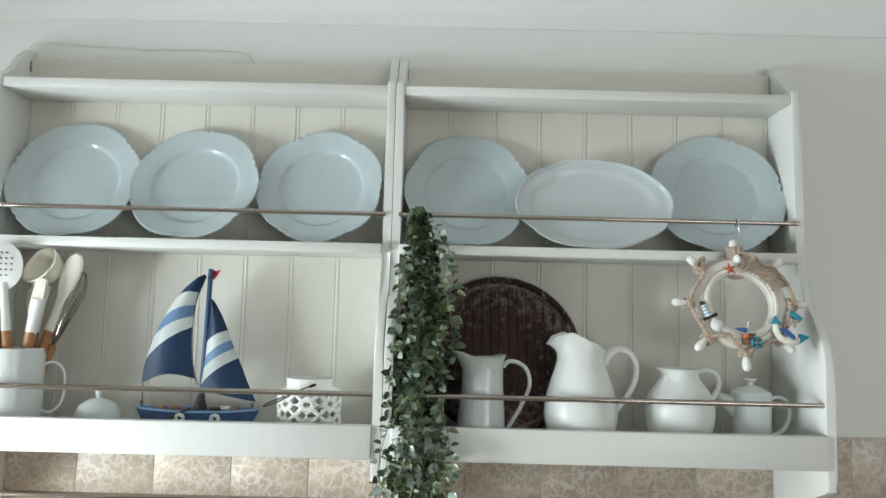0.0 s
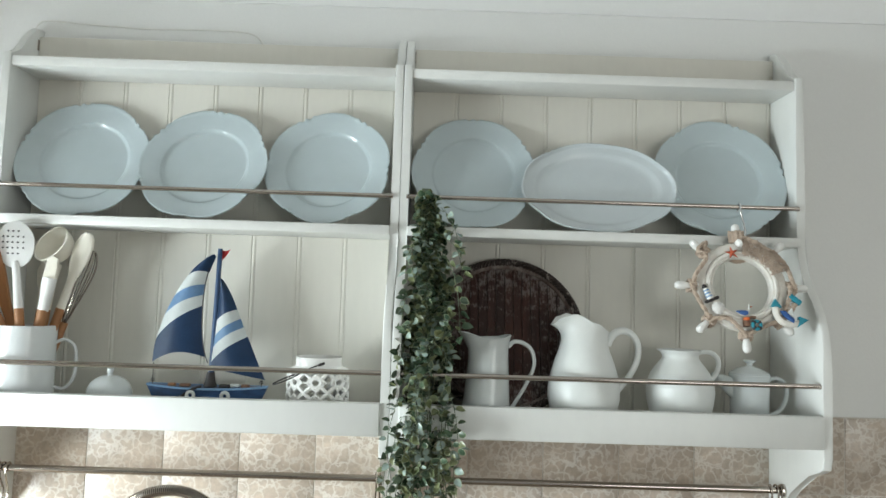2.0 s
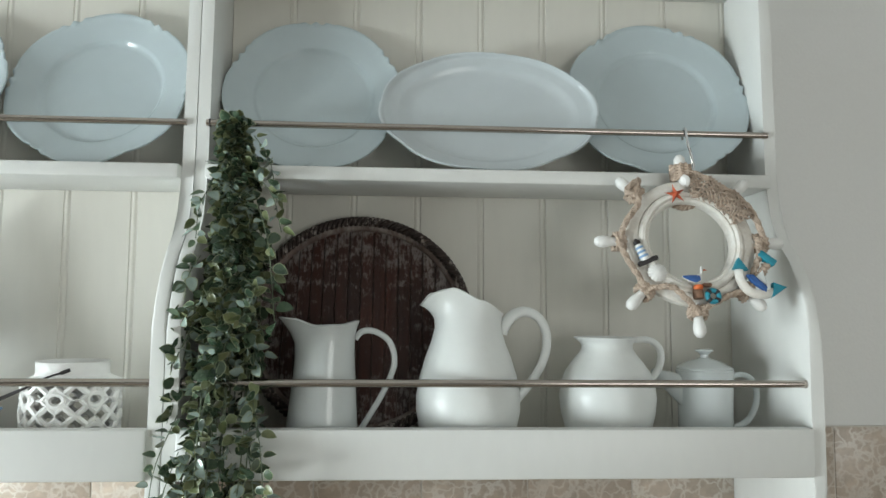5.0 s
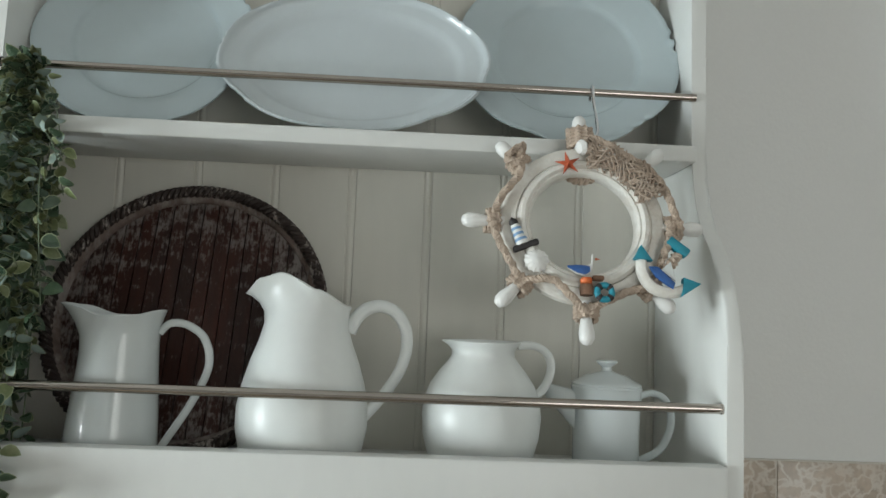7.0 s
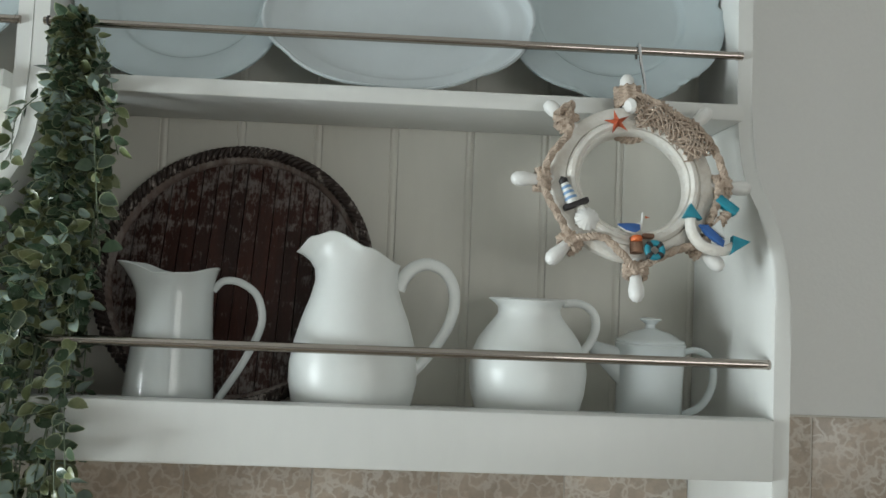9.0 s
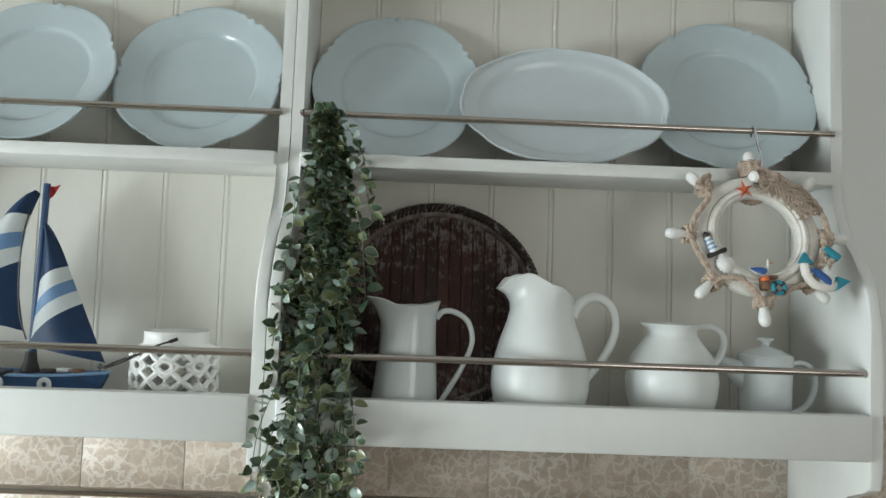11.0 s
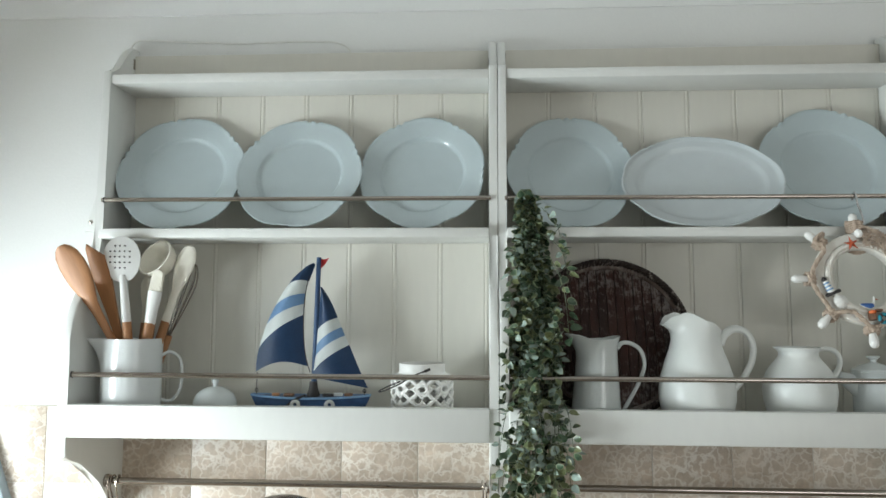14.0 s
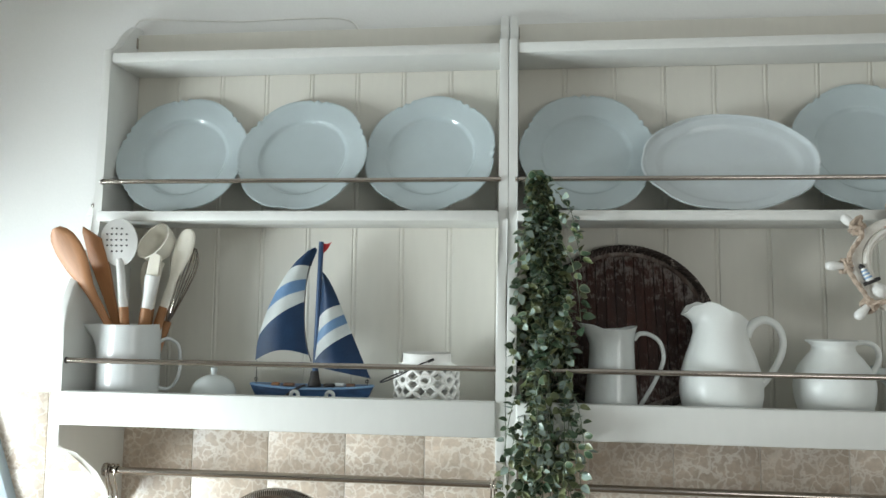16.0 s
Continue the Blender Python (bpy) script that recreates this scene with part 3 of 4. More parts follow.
part("body", jug_body(bmesh.new(), [(0.0, 0.046, 0, 0), (0.003, 0.049, 0, 0), (0.018, 0.0568, 0, 0), (0.038, 0.0622, 0, 0), (0.060, 0.0645, 0, 0), (0.078, 0.0622, 0, 0), (0.094, 0.0558, 0, 0), (0.107, 0.0468, 0, 0), (0.116, 0.0392, 0, 0), (0.123, 0.0345, 0, 0), (0.129, 0.0338, 0.0005, 0), (0.134, 0.0365, 0.002, 0), (0.1385, 0.0415, 0.004, 0)]), SATIN_GLAZE, belly)
handle([(0.038, 0, 0.1355), (0.052, 0, 0.1365), (0.064, 0, 0.133), (0.0725, 0, 0.124), (0.0745, 0, 0.111), (0.071, 0, 0.098), (0.064, 0, 0.087), (0.055, 0, 0.080)], 0.0050, belly, SATIN_GLAZE, 0.8)

# lidded coffee pot
pot = thing("coffee_pot", pose(0.694, -0.105, BASE, 0, 0, 0), "small straight white glazed coffee pot with lid", "coffee pot")
part("body", lathe(bmesh.new(), [(0.033, 0), (0.0355, 0.003), (0.036, 0.05), (0.0378, 0.091), (0.0385, 0.0945), (0.037, 0.096), (0.034, 0.093), (0.033, 0.02), (0.0, 0.015)], 48), GREY_GLAZE, pot)
lid = part("lid", lathe(bmesh.new(), [(0.0, 0.0955), (0.0372, 0.096), (0.0378, 0.0975), (0.0365, 0.0992), (0.033, 0.1005), (0.022, 0.107), (0.010, 0.110), (0.006, 0.112), (0.0, 0.112)], 48), GREY_GLAZE, pot)
part("knob", lathe(bmesh.new(), [(0.0055, 0.110), (0.0052, 0.116), (0.009, 0.119), (0.0118, 0.1212), (0.0112, 0.1228), (0.006, 0.1236), (0.0, 0.1238)], 28), GREY_GLAZE, lid)
handle([(0.035, 0, 0.084), (0.050, 0, 0.089), (0.065, 0, 0.083), (0.0725, 0, 0.066), (0.070, 0, 0.045), (0.058, 0, 0.026), (0.034, 0, 0.014)], 0.0044, pot, GREY_GLAZE, 0.8)
spout = [[(-0.034 - 0.034 * t + 0.004 * math.cos(a) * (1 - t), 0.017 * (1 - 0.55 * t) * math.cos(a) + 0.012 * t, 0.068 + 0.022 * t + 0.022 * (1 - 0.72 * t) * math.sin(a)) for a in [2 * math.pi * k / 16 for k in range(16)]] for t in (0, 0.25, 0.5, 0.75, 1.0)]
part("spout", loft(bmesh.new(), spout, cap0=True, cap1=True), GREY_GLAZE, pot)


# ---- boat ----
def boat():
    b = thing("model_sailboat", pose(-0.36, -0.088, BASE), "painted wooden model sailboat with blue and white striped sails", "model boat")
    sx = lambda px: -0.481 + (px - 450) * 0.001084 + 0.36
    sz = lambda py: 1.391 - (py - 682) * 0.00108 - BASE

    # hull: sheer line, flared sides, pointed ends, flat keel on the shelf
    rings = []
    for k in range(25):
        t = k / 24
        x = -0.121 + 0.232 * t
        w = 0.030 * max(0.04, math.sin(math.pi * min(max(t, 0.015), 0.985))) ** 0.55
        rise = 0.004 * (2 * t - 1) ** 2
        xb = x * (1 - 0.17)
        rings.append([(x, -w, 0.037 + rise), (x * 0.995, -w * 0.98, 0.031 + rise), (xb + (x - xb) * 0.4, -w * 0.8, 0.012), (xb, -w * 0.5, 0.0), (xb, w * 0.5, 0.0), (xb + (x - xb) * 0.4, w * 0.8, 0.012), (x * 0.995, w * 0.98, 0.031 + rise), (x, w, 0.037 + rise)])
    hull = part("hull", loft(bmesh.new(), rings, cap0=True, cap1=True), HULL_BLUE, b, "weathered blue painted hull", smooth=30)
    line = [Vector(r[0]) + Vector((0, -0.0004, -0.001)) for r in rings]
    part("gunwale", tube(bmesh.new(), line + [Vector(r[-1]) + Vector((0, 0.0004, -0.001)) for r in rings[::-1]], 0.0024, 6, closed=True), LIGHT_BLUE, hull)
    for x, y, z, s, m in ((-0.045, -0.012, 0.040, 0.010, BROWN), (0.032, -0.010, 0.040, 0.011, DARK), (0.05, -0.006, 0.041, 0.009, SAIL_WHITE), (-0.072, -0.008, 0.040, 0.007, BEECH), (0.07, -0.004, 0.040, 0.008, BROWN)):
        part("deck_fitting", boxed(x - s, x + s, y - 0.006, y + 0.006, z - 0.002, z + 0.004, 0.002), m, hull)
    # mast with its foot and flag
    part("mast", tube(bmesh.new(), [(0.0, 0.002, 0.035), (0.003, 0.002, 0.17), (0.006, 0.002, 0.309)], lambda t: 0.0058 - 0.0012 * t, 14), NAVY, b, "navy painted mast")
    part("mast_foot", lathe(bmesh.new(), [(0.012, 0.034), (0.013, 0.04), (0.009, 0.052), (0.0075, 0.066), (0.0, 0.066)], 16), DARK, b)
    flag = [[(0.0095 + 0.017 * u, 0.002 + 0.0025 * math.sin(5 * u) + o, 0.306 - 0.004 * u - (0.019 * (1 - u) + 0.001) * v + 0.006 * u * u) for v in (0, 0.5, 1)] for u in (0, 0.25, 0.5, 0.75, 1.0) for o in (0,)]
    bm = loft(bmesh.new(), flag, closed=False)
    bmesh.ops.solidify(bm, geom=bm.faces[:], thickness=0.0006)
    part("flag", bm, RED, b, "small red pennant")

    def along(edge, py):
        """The x of an edge, given as (px, py) pairs, at a height."""
        for (x0, y0), (x1, y1) in zip(edge, edge[1:]):
            if y0 <= py <= y1:
                return x0 + (x1 - x0) * (py - y0) / max(y1 - y0, 1e-6)
        return edge[-1][0] if py > edge[-1][1] else edge[0][0]

    def sail(name, left, right, marks, colours, bulge, foot):
        """Bands across a sail between two edges; marks: heights at the left and right edge; the last band ends on an arched foot."""
        root = None
        for k, m in enumerate(colours):
            rows = []
            for v in range(7):
                t = v / 6
                la = marks[k][0] + (marks[k + 1][0] - marks[k][0]) * t
                ra = marks[k][1] + (marks[k + 1][1] - marks[k][1]) * t
                xl, xr = along(left, la), along(right, ra)
                row = []
                for u in range(15):
                    s = u / 14
                    px = xl + (xr - xl) * s
                    py = la + (ra - la) * (s ** 0.8) - bulge * math.sin(math.pi * s)
                    if k == len(colours) - 1:
                        py -= foot * math.sin(math.pi * min(1, s * 1.02)) * t
                    row.append((sx(px), -0.012 * math.sin(math.pi * s) - 0.004, sz(py)))
                rows.append(row)
            bm = loft(bmesh.new(), rows, closed=False)
            bmesh.ops.solidify(bm, geom=bm.faces[:], thickness=0.0014)
            if root is None:
                root = part(name, bm, m, b, "curved sail painted in navy, white and light blue bands")
            else:
                part("stripe", bm, m, root)
        return root

    main_l = [(560, 446), (546, 449), (524, 466), (505, 492), (492, 515), (480, 540), (471, 563), (463, 590), (458, 612), (456, 640)]
    main_r = [(562, 446), (553, 470), (546, 495), (543, 520), (542, 550), (543, 580), (547, 605), (552, 628)]
    sail("mainsail", main_l, main_r, [(446, 446), (481, 475), (520, 497), (554, 516), (597, 536), (640, 629)], [NAVY, SAIL_WHITE, LIGHT_BLUE, SAIL_WHITE, NAVY], 4, 9)
    jib_l = [(573, 486), (570, 540), (567, 590), (564, 620), (562, 645)]
    jib_r = [(575, 486), (584, 498), (595, 518), (605, 541), (618, 572), (630, 598), (645, 633), (661, 667)]
    sail("jib_sail", jib_l, jib_r, [(487, 487), (563, 541), (591, 558), (611, 573), (638, 590), (647, 667)], [NAVY, SAIL_WHITE, LIGHT_BLUE, SAIL_WHITE, NAVY], 2, 0)
    part("luff_rope", tube(bmesh.new(), curve_points([(sx(556), -0.004, sz(447)), (sx(546), -0.008, sz(495)), (sx(543), -0.009, sz(550)), (sx(547), -0.008, sz(605)), (sx(556), -0.004, sz(640))], 6), 0.0011, 6), DARK, b)
    for px, py in ((459, 640), (655, 668)):
        part("chain", tube(bmesh.new(), [(sx(px), -0.004, sz(py)), (sx(px) + 0.0006, -0.006, sz(py + 12)), (sx(px), -0.004, sz(681))], 0.0009, 6), DARK, b)
        part("ring", tube(bmesh.new(), circle(0.003, 12, (sx(px), -0.005, sz(672))), 0.0008, 6, closed=True), DARK, b)
    for px in (537, 598):
        part("lifebuoy", tube(bmesh.new(), circle(0.0068, 20, (sx(px), -0.036, sz(694))), 0.0034, 10, closed=True), SAIL_WHITE, b, "small white lifebuoy")
    part("anchor_rope", rope(bmesh.new(), curve_points([(sx(552), -0.026, sz(679)), (sx(540), -0.034, sz(684)), (sx(528), -0.036, sz(692)), (sx(518), -0.034, sz(700))], 8), 0.003, 6), DARK, b)
    return b


boat()


# ---- lattice lantern ----
def lantern():
    r = 0.0575
    ln = thing("lattice_lantern", pose(-0.1445, -0.115, BASE, 0, 0, 5), "white metal lantern pierced with a lattice pattern", "lantern")
    part("base_ring", lathe(bmesh.new(), [(0.0, 0.0), (r, 0.0), (r, 0.004), (r - 0.002, 0.005), (0.0, 0.004)], 48), WHITE_TIP, ln)
    part("neck", lathe(bmesh.new(), [(r, 0.078), (r, 0.081), (0.052, 0.084), (0.0445, 0.087), (0.0435, 0.091), (0.0435, 0.103), (0.0445, 0.1045), (0.043, 0.1052), (0.042, 0.103), (0.042, 0.09), (0.05, 0.083), (r - 0.0015, 0.079), (r - 0.0015, 0.078), (r, 0.078)], 48), WHITE_TIP, ln)
    on = lambda a, z, d=0.0: ((r + d) * math.cos(a), (r + d) * math.sin(a), z)
    n, zc, hw, hh = 8, (0.0225, 0.0605), math.pi / 8, 0.019
    bm = bmesh.new()

    def bar(a0, z0, a1, z1, w=0.0040):
        tube(bm, [on(a0 + (a1 - a0) * t, z0 + (z1 - z0) * t, -0.001) for t in (0, 0.25, 0.5, 0.75, 1)], w, 6)

    for row, z in enumerate(zc):
        for k in range(n):
            a = 2 * math.pi * k / n
            for s in (-1, 1):
                bar(a - hw, z - s * hh, a - hw * 0.42, z - s * hh * 0.42)
                bar(a + hw * 0.42, z + s * hh * 0.42, a + hw, z + s * hh)
                bar(a + s * hw * 0.42, z, a + s * hw, z, 0.0017)
                bar(a, z + s * hh * 0.5, a, z + s * hh, 0.0016)
            for q, w in ((0.42, 0.0036), (0.78, 0.0035)):
                p = [on(a + hw * q * math.cos(c), z + hh * q * math.sin(c), -0.001) for c in [2 * math.pi * j / 16 for j in range(16)]] if q < 0.5 else [on(a + hw * q * u, z + hh * q * v, -0.001) for u, v in ((1, 0), (0.5, 0.5), (0, 1), (-0.5, 0.5), (-1, 0), (-0.5, -0.5), (0, -1), (0.5, -0.5))]
                tube(bm, p, w, 6, closed=True)
    part("lattice", bm, WHITE_TIP, ln, "pierced lattice of rings and diamonds")
    part("wire_handle", tube(bmesh.new(), curve_points([(0.012, -0.054, 0.096), (-0.012, -0.062, 0.088), (-0.045, -0.066, 0.070), (-0.073, -0.06, 0.058), (-0.078, -0.05, 0.058), (-0.062, -0.045, 0.066), (-0.04, -0.047, 0.075)], 8), 0.0013, 6), DARK, ln, "black wire carrying handle")
    part("handle_grip", tube(bmesh.new(), [(0.014, -0.054, 0.0975), (0.004, -0.057, 0.0935)], 0.0024, 8), DARK, ln)


lantern()


# ---- utensils in the jug ----
def utensil(name, foot, top, label, category="kitchen utensil"):
    """A thing whose own z axis runs from its foot inside the jug to its top."""
    f, t = Vector(foot), Vector(top)
    z = (t - f).normalized()
    x = Vector((1, 0, 0))
    x = (x - z * x.dot(z)).normalized()
    m = Matrix.Translation(f) @ Matrix((x, z.cross(x), z)).transposed().to_4x4()
    return thing(name, m, label, category, "utensils in the jug"), (t - f).length


def blade(bm, outline, thick, cup=0.0):
    """A rounded blade from half widths up its height: (z, half width, y)."""
    rings = []
    for z, w, y in outline:
        ring = []
        for k in range(20):
            a = 2 * math.pi * k / 20
            u = math.cos(a)
            ring.append((w * u, y + min(thick, w) * math.sin(a) + cup * (u * u - 0.5) * w * -8, z))
        rings.append(ring)
    return loft(bm, rings, cap0=True, cap1=True)


FOOT = Vector((-0.708, -0.115, BASE + 0.006))
# deep wooden spoon
u, h = utensil("wooden_spoon", (-0.675, -0.104, BASE + 0.006), (-0.812, -0.207, 1.676), "warm brown wooden spoon standing in the jug")
o = [(0, 0.006, 0)] + [(h * k / 10, 0.0065 + 0.0012 * k / 6, 0) for k in range(1, 6)] + [(h - 0.14, 0.0095, 0), (h - 0.12, 0.012, 0), (h - 0.10, 0.018, 0.001), (h - 0.08, 0.024, 0.002), (h - 0.06, 0.0275, 0.003), (h - 0.04, 0.028, 0.003), (h - 0.02, 0.0245, 0.002), (h - 0.008, 0.017, 0.001), (h - 0.001, 0.008, 0), (h, 0.002, 0)]
part("spoon", blade(bmesh.new(), o, 0.0065, 0.0), BEECH, u)
# slanted wooden spatula
u, h = utensil("wooden_spatula", (-0.693, -0.115, BASE + 0.006), (-0.776, -0.16, 1.686), "flat slanted wooden spatula standing in the jug")
o = [(-0.006, 0.0), (0.006, 0.0), (0.0075, h - 0.18), (0.010, h - 0.14), (0.014, h - 0.10), (0.017, h - 0.06), (0.015, h - 0.03), (-0.014, h), (-0.018, h - 0.01), (-0.018, h - 0.06), (-0.0145, h - 0.10), (-0.010, h - 0.14), (-0.0075, h - 0.18)]
part("spatula", prism(bmesh.new(), o, -0.0035, 0.0035, "y", 0.002, 2), BEECH, u)
# slotted silicone spoon
u, h = utensil("slotted_spoon", (-0.692, -0.140, BASE + 0.006), (-0.726, -0.157, 1.698), "white silicone slotted spoon with a wooden handle")
part("wooden_handle", tube(bmesh.new(), [(0, 0, 0), (0, 0, 0.10), (0, 0, h - 0.163)], 0.0085, 14), BEECH, u)
part("neck", tube(bmesh.new(), [(0, 0, h - 0.165), (0, 0, h - 0.12), (0, 0, h - 0.075)], lambda t: 0.0088 - 0.0022 * t, 14), SILICONE_WHITE, u)
head = bmesh.new()
cz, ra, rb = h - 0.042, 0.0365, 0.042
rows = [[(ra * q * math.cos(a), -0.006 + 0.007 * q * q + (0.0024 if back else 0), cz + rb * q * math.sin(a) * (1.0 if math.sin(a) > 0 else 1.12)) for a in [2 * math.pi * k / 36 for k in range(36)]] for q, back in ((0.03, 0), (0.4, 0), (0.7, 0), (0.9, 0), (1.0, 0), (1.0, 1), (0.7, 1), (0.03, 1))]
spoon_head = part("spoon_head", loft(head, rows, cap0=True, cap1=True), SILICONE_WHITE, u)
for i in range(5):
    for j in range(5):
        x, z = (i - 2) * 0.0095 + (j - 2) * 0.001, (j - 2) * 0.0105 - (i - 2) * 0.001
        if abs(i - 2) + abs(j - 2) < 4:
            q = math.hypot(x / ra, z / rb)
            part("slot", lathe(bmesh.new(), [(0.0, 0.0), (0.0016, 0.0), (0.0016, 0.0015), (0.0, 0.0015)], 10), DARK, spoon_head).matrix_local = pose(x, -0.0066 + 0.007 * q * q, cz + 0.002 + z, 90, 0, 0)
# ladle with its bowl turned to the room
u, h = utensil("ladle", FOOT + Vector((0.0, 0.025, 0)), (-0.668, -0.098, 1.66), "cream silicone ladle with a wooden handle")
part("wooden_handle", tube(bmesh.new(), [(0, 0, 0), (0, 0, h - 0.13)], 0.0075, 12), BEECH, u)
part("neck", tube(bmesh.new(), curve_points([(0, 0, h - 0.132), (0, 0.004, h - 0.08), (0, 0.012, h - 0.04)], 6), 0.007, 12), SILICONE, u)
cup = [(0.0, -0.030), (0.018, -0.028), (0.030, -0.019), (0.0365, -0.006), (0.0385, 0.008), (0.0395, 0.0095), (0.0375, 0.0105), (0.0355, 0.0095), (0.034, -0.006), (0.027, -0.017), (0.016, -0.025), (0.0, -0.027)]
part("bowl", lathe(bmesh.new(), cup, 40), SILICONE, u).matrix_local = pose(-0.002, -0.012, h - 0.004, 0, 0, -24) @ pose(0, 0, 0, 64, -10, 0)
# basting brush
u, h = utensil("basting_brush", FOOT + Vector((0.012, -0.02, 0)), (-0.652, -0.142, 1.636), "cream silicone basting brush with a wooden handle")
part("wooden_handle", tube(bmesh.new(), [(0, 0, 0), (0, 0, 0.12), (0, 0, h - 0.105)], 0.0098, 14), BEECH, u)
part("collar", blade(bmesh.new(), [(h - 0.107, 0.010, 0), (h - 0.08, 0.011, 0), (h - 0.06, 0.0135, 0), (h - 0.045, 0.0135, 0), (h - 0.043, 0.012, 0)], 0.009), SILICONE_WHITE, u)
bm = bmesh.new()
for k in range(9):
    for j in range(2):
        x = (k - 4) * 0.0026
        tube(bm, [(x, (j - 0.5) * 0.007, h - 0.046), (x * 0.95, (j - 0.5) * 0.006, h - 0.02), (x * 0.8, (j - 0.5) * 0.005, h - 0.002 - 0.0008 * abs(k - 4))], 0.0015, 6)
part("bristles", bm, SILICONE, u)
# long silicone spatula spoon
u, h = utensil("silicone_spatula", FOOT + Vector((0.005, 0.0, 0)), (-0.603, -0.112, 1.683), "long cream silicone spatula with a wooden handle")
part("wooden_handle", tube(bmesh.new(), [(0, 0, 0), (0, 0, 0.12), (0, 0, h - 0.155)], 0.0085, 14), BEECH, u)
part("spatula_head", blade(bmesh.new(), [(h - 0.158, 0.0088, 0), (h - 0.13, 0.0085, 0), (h - 0.105, 0.0075, 0), (h - 0.09, 0.009, 0), (h - 0.07, 0.0145, 0), (h - 0.045, 0.0185, 0), (h - 0.025, 0.0185, 0), (h - 0.01, 0.0145, 0), (h - 0.002, 0.008, 0), (h, 0.002, 0)], 0.0045), SILICONE, u)
# whisk behind
u, h = utensil("wire_whisk", (-0.700, -0.092, BASE + 0.006), (-0.616, -0.066, 1.650), "dark wire whisk with a wooden handle")
part("wooden_handle", tube(bmesh.new(), [(0, 0, 0), (0, 0, h - 0.15)], 0.008, 12), BEECH, u)
for k in range(5):
    a = math.pi * k / 5
    loop = [(0.003 * math.cos(a), 0.003 * math.sin(a), h - 0.152), (0.012 * math.cos(a), 0.012 * math.sin(a), h - 0.10), (0.019 * math.cos(a), 0.019 * math.sin(a), h - 0.04), (0.011 * math.cos(a), 0.011 * math.sin(a), h - 0.006), (0, 0, h)]
    loop += [(-x, -y, z) for x, y, z in loop[-2::-1]]
    part("wire", tube(bmesh.new(), curve_points(loop, 5), 0.0011, 6), STEEL, u)
# spoon whose back shows between the others
u, h = utensil("silicone_spoon", FOOT + Vector((-0.012, 0.03, 0)), (-0.705, -0.06, 1.63), "pale grey silicone spoon with a wooden handle")
part("wooden_handle", tube(bmesh.new(), [(0, 0, 0), (0, 0, h - 0.10)], 0.0085, 12), BEECH, u)
part("spoon_head", blade(bmesh.new(), [(h - 0.103, 0.0085, 0), (h - 0.07, 0.009, 0), (h - 0.045, 0.017, 0), (h - 0.025, 0.02, 0), (h - 0.01, 0.016, 0), (h, 0.004, 0)], 0.006), SILICONE, u)


# ---- round wooden tray ----
def tray():
    r = 0.1530
    t = thing("round_tray", pose(0.2185, -0.096, BASE, -17, 0, 0) @ pose(0, 0, r + 0.0075), "dark whitewashed slatted wood tray with a braided rim", "tray")
    part("backing", loft(bmesh.new(), [[((r - 0.006) * math.cos(a), y, (r - 0.006) * math.sin(a)) for a in [2 * math.pi * k / 72 for k in range(72)]] for y in (0.002, 0.008)], cap0=True, cap1=True), WICKER, t)
    n, inner = 16, r - 0.010
    w = 2 * inner / n
    for k in range(n):
        x0, x1 = -inner + k * w + 0.0009, -inner + (k + 1) * w - 0.0009
        tops = [(x0 + (x1 - x0) * s, math.sqrt(max(inner ** 2 - (x0 + (x1 - x0) * s) ** 2, 1e-6))) for s in (0, 0.33, 0.67, 1)]
        part("slat", prism(bmesh.new(), tops + [(x, -z) for x, z in tops[::-1]], -0.0024 - 0.0008 * random.random(), 0.0019, "y"), TRAY_WOOD, t)
    part("rim_band", loft(bmesh.new(), [[(q * math.cos(a), y, q * math.sin(a)) for a in [2 * math.pi * k / 96 for k in range(96)]] for q, y in ((r - 0.0115, 0.0), (r - 0.0115, -0.004), (r - 0.009, -0.007), (r - 0.003, -0.010), (r, -0.009), (r + 0.001, 0.004), (r - 0.006, 0.007), (r - 0.0115, 0.0))]), RIM_WOOD, t, "greyed wooden rim")
    for s in range(3):
        line = []
        for k in range(480):
            a, c = 2 * math.pi * k / 480, 2 * math.pi * (44 * k / 480 + s / 3)
            q = r + 0.0012 + 0.0044 * math.sin(c)
            line.append((q * math.cos(a), -0.0105 + 0.0040 * math.cos(c), q * math.sin(a)))
        part("braid_strand", tube(bmesh.new(), line, 0.0033, 6, closed=True), BRAID, t, "dark braided wicker edge")


BRAID = mat("worn_dark_wicker", (0.032, 0.019, 0.015), rough=0.6, var=0.2, scale=60, bump=0.4, fine=200)
RIM_WOOD = mat("greyed_rim_wood", (0.17, 0.12, 0.10), rough=0.65, var=0.2, scale=40, bump=0.4, second=(0.06, 0.038, 0.03))
whitewash(RIM_WOOD, (0.30, 0.265, 0.245), 120, 0.94, 1.2, 0.7)
whitewash(BRAID, (0.46, 0.40, 0.36), 260, 1.06, 1.22, 0.75)
tray()


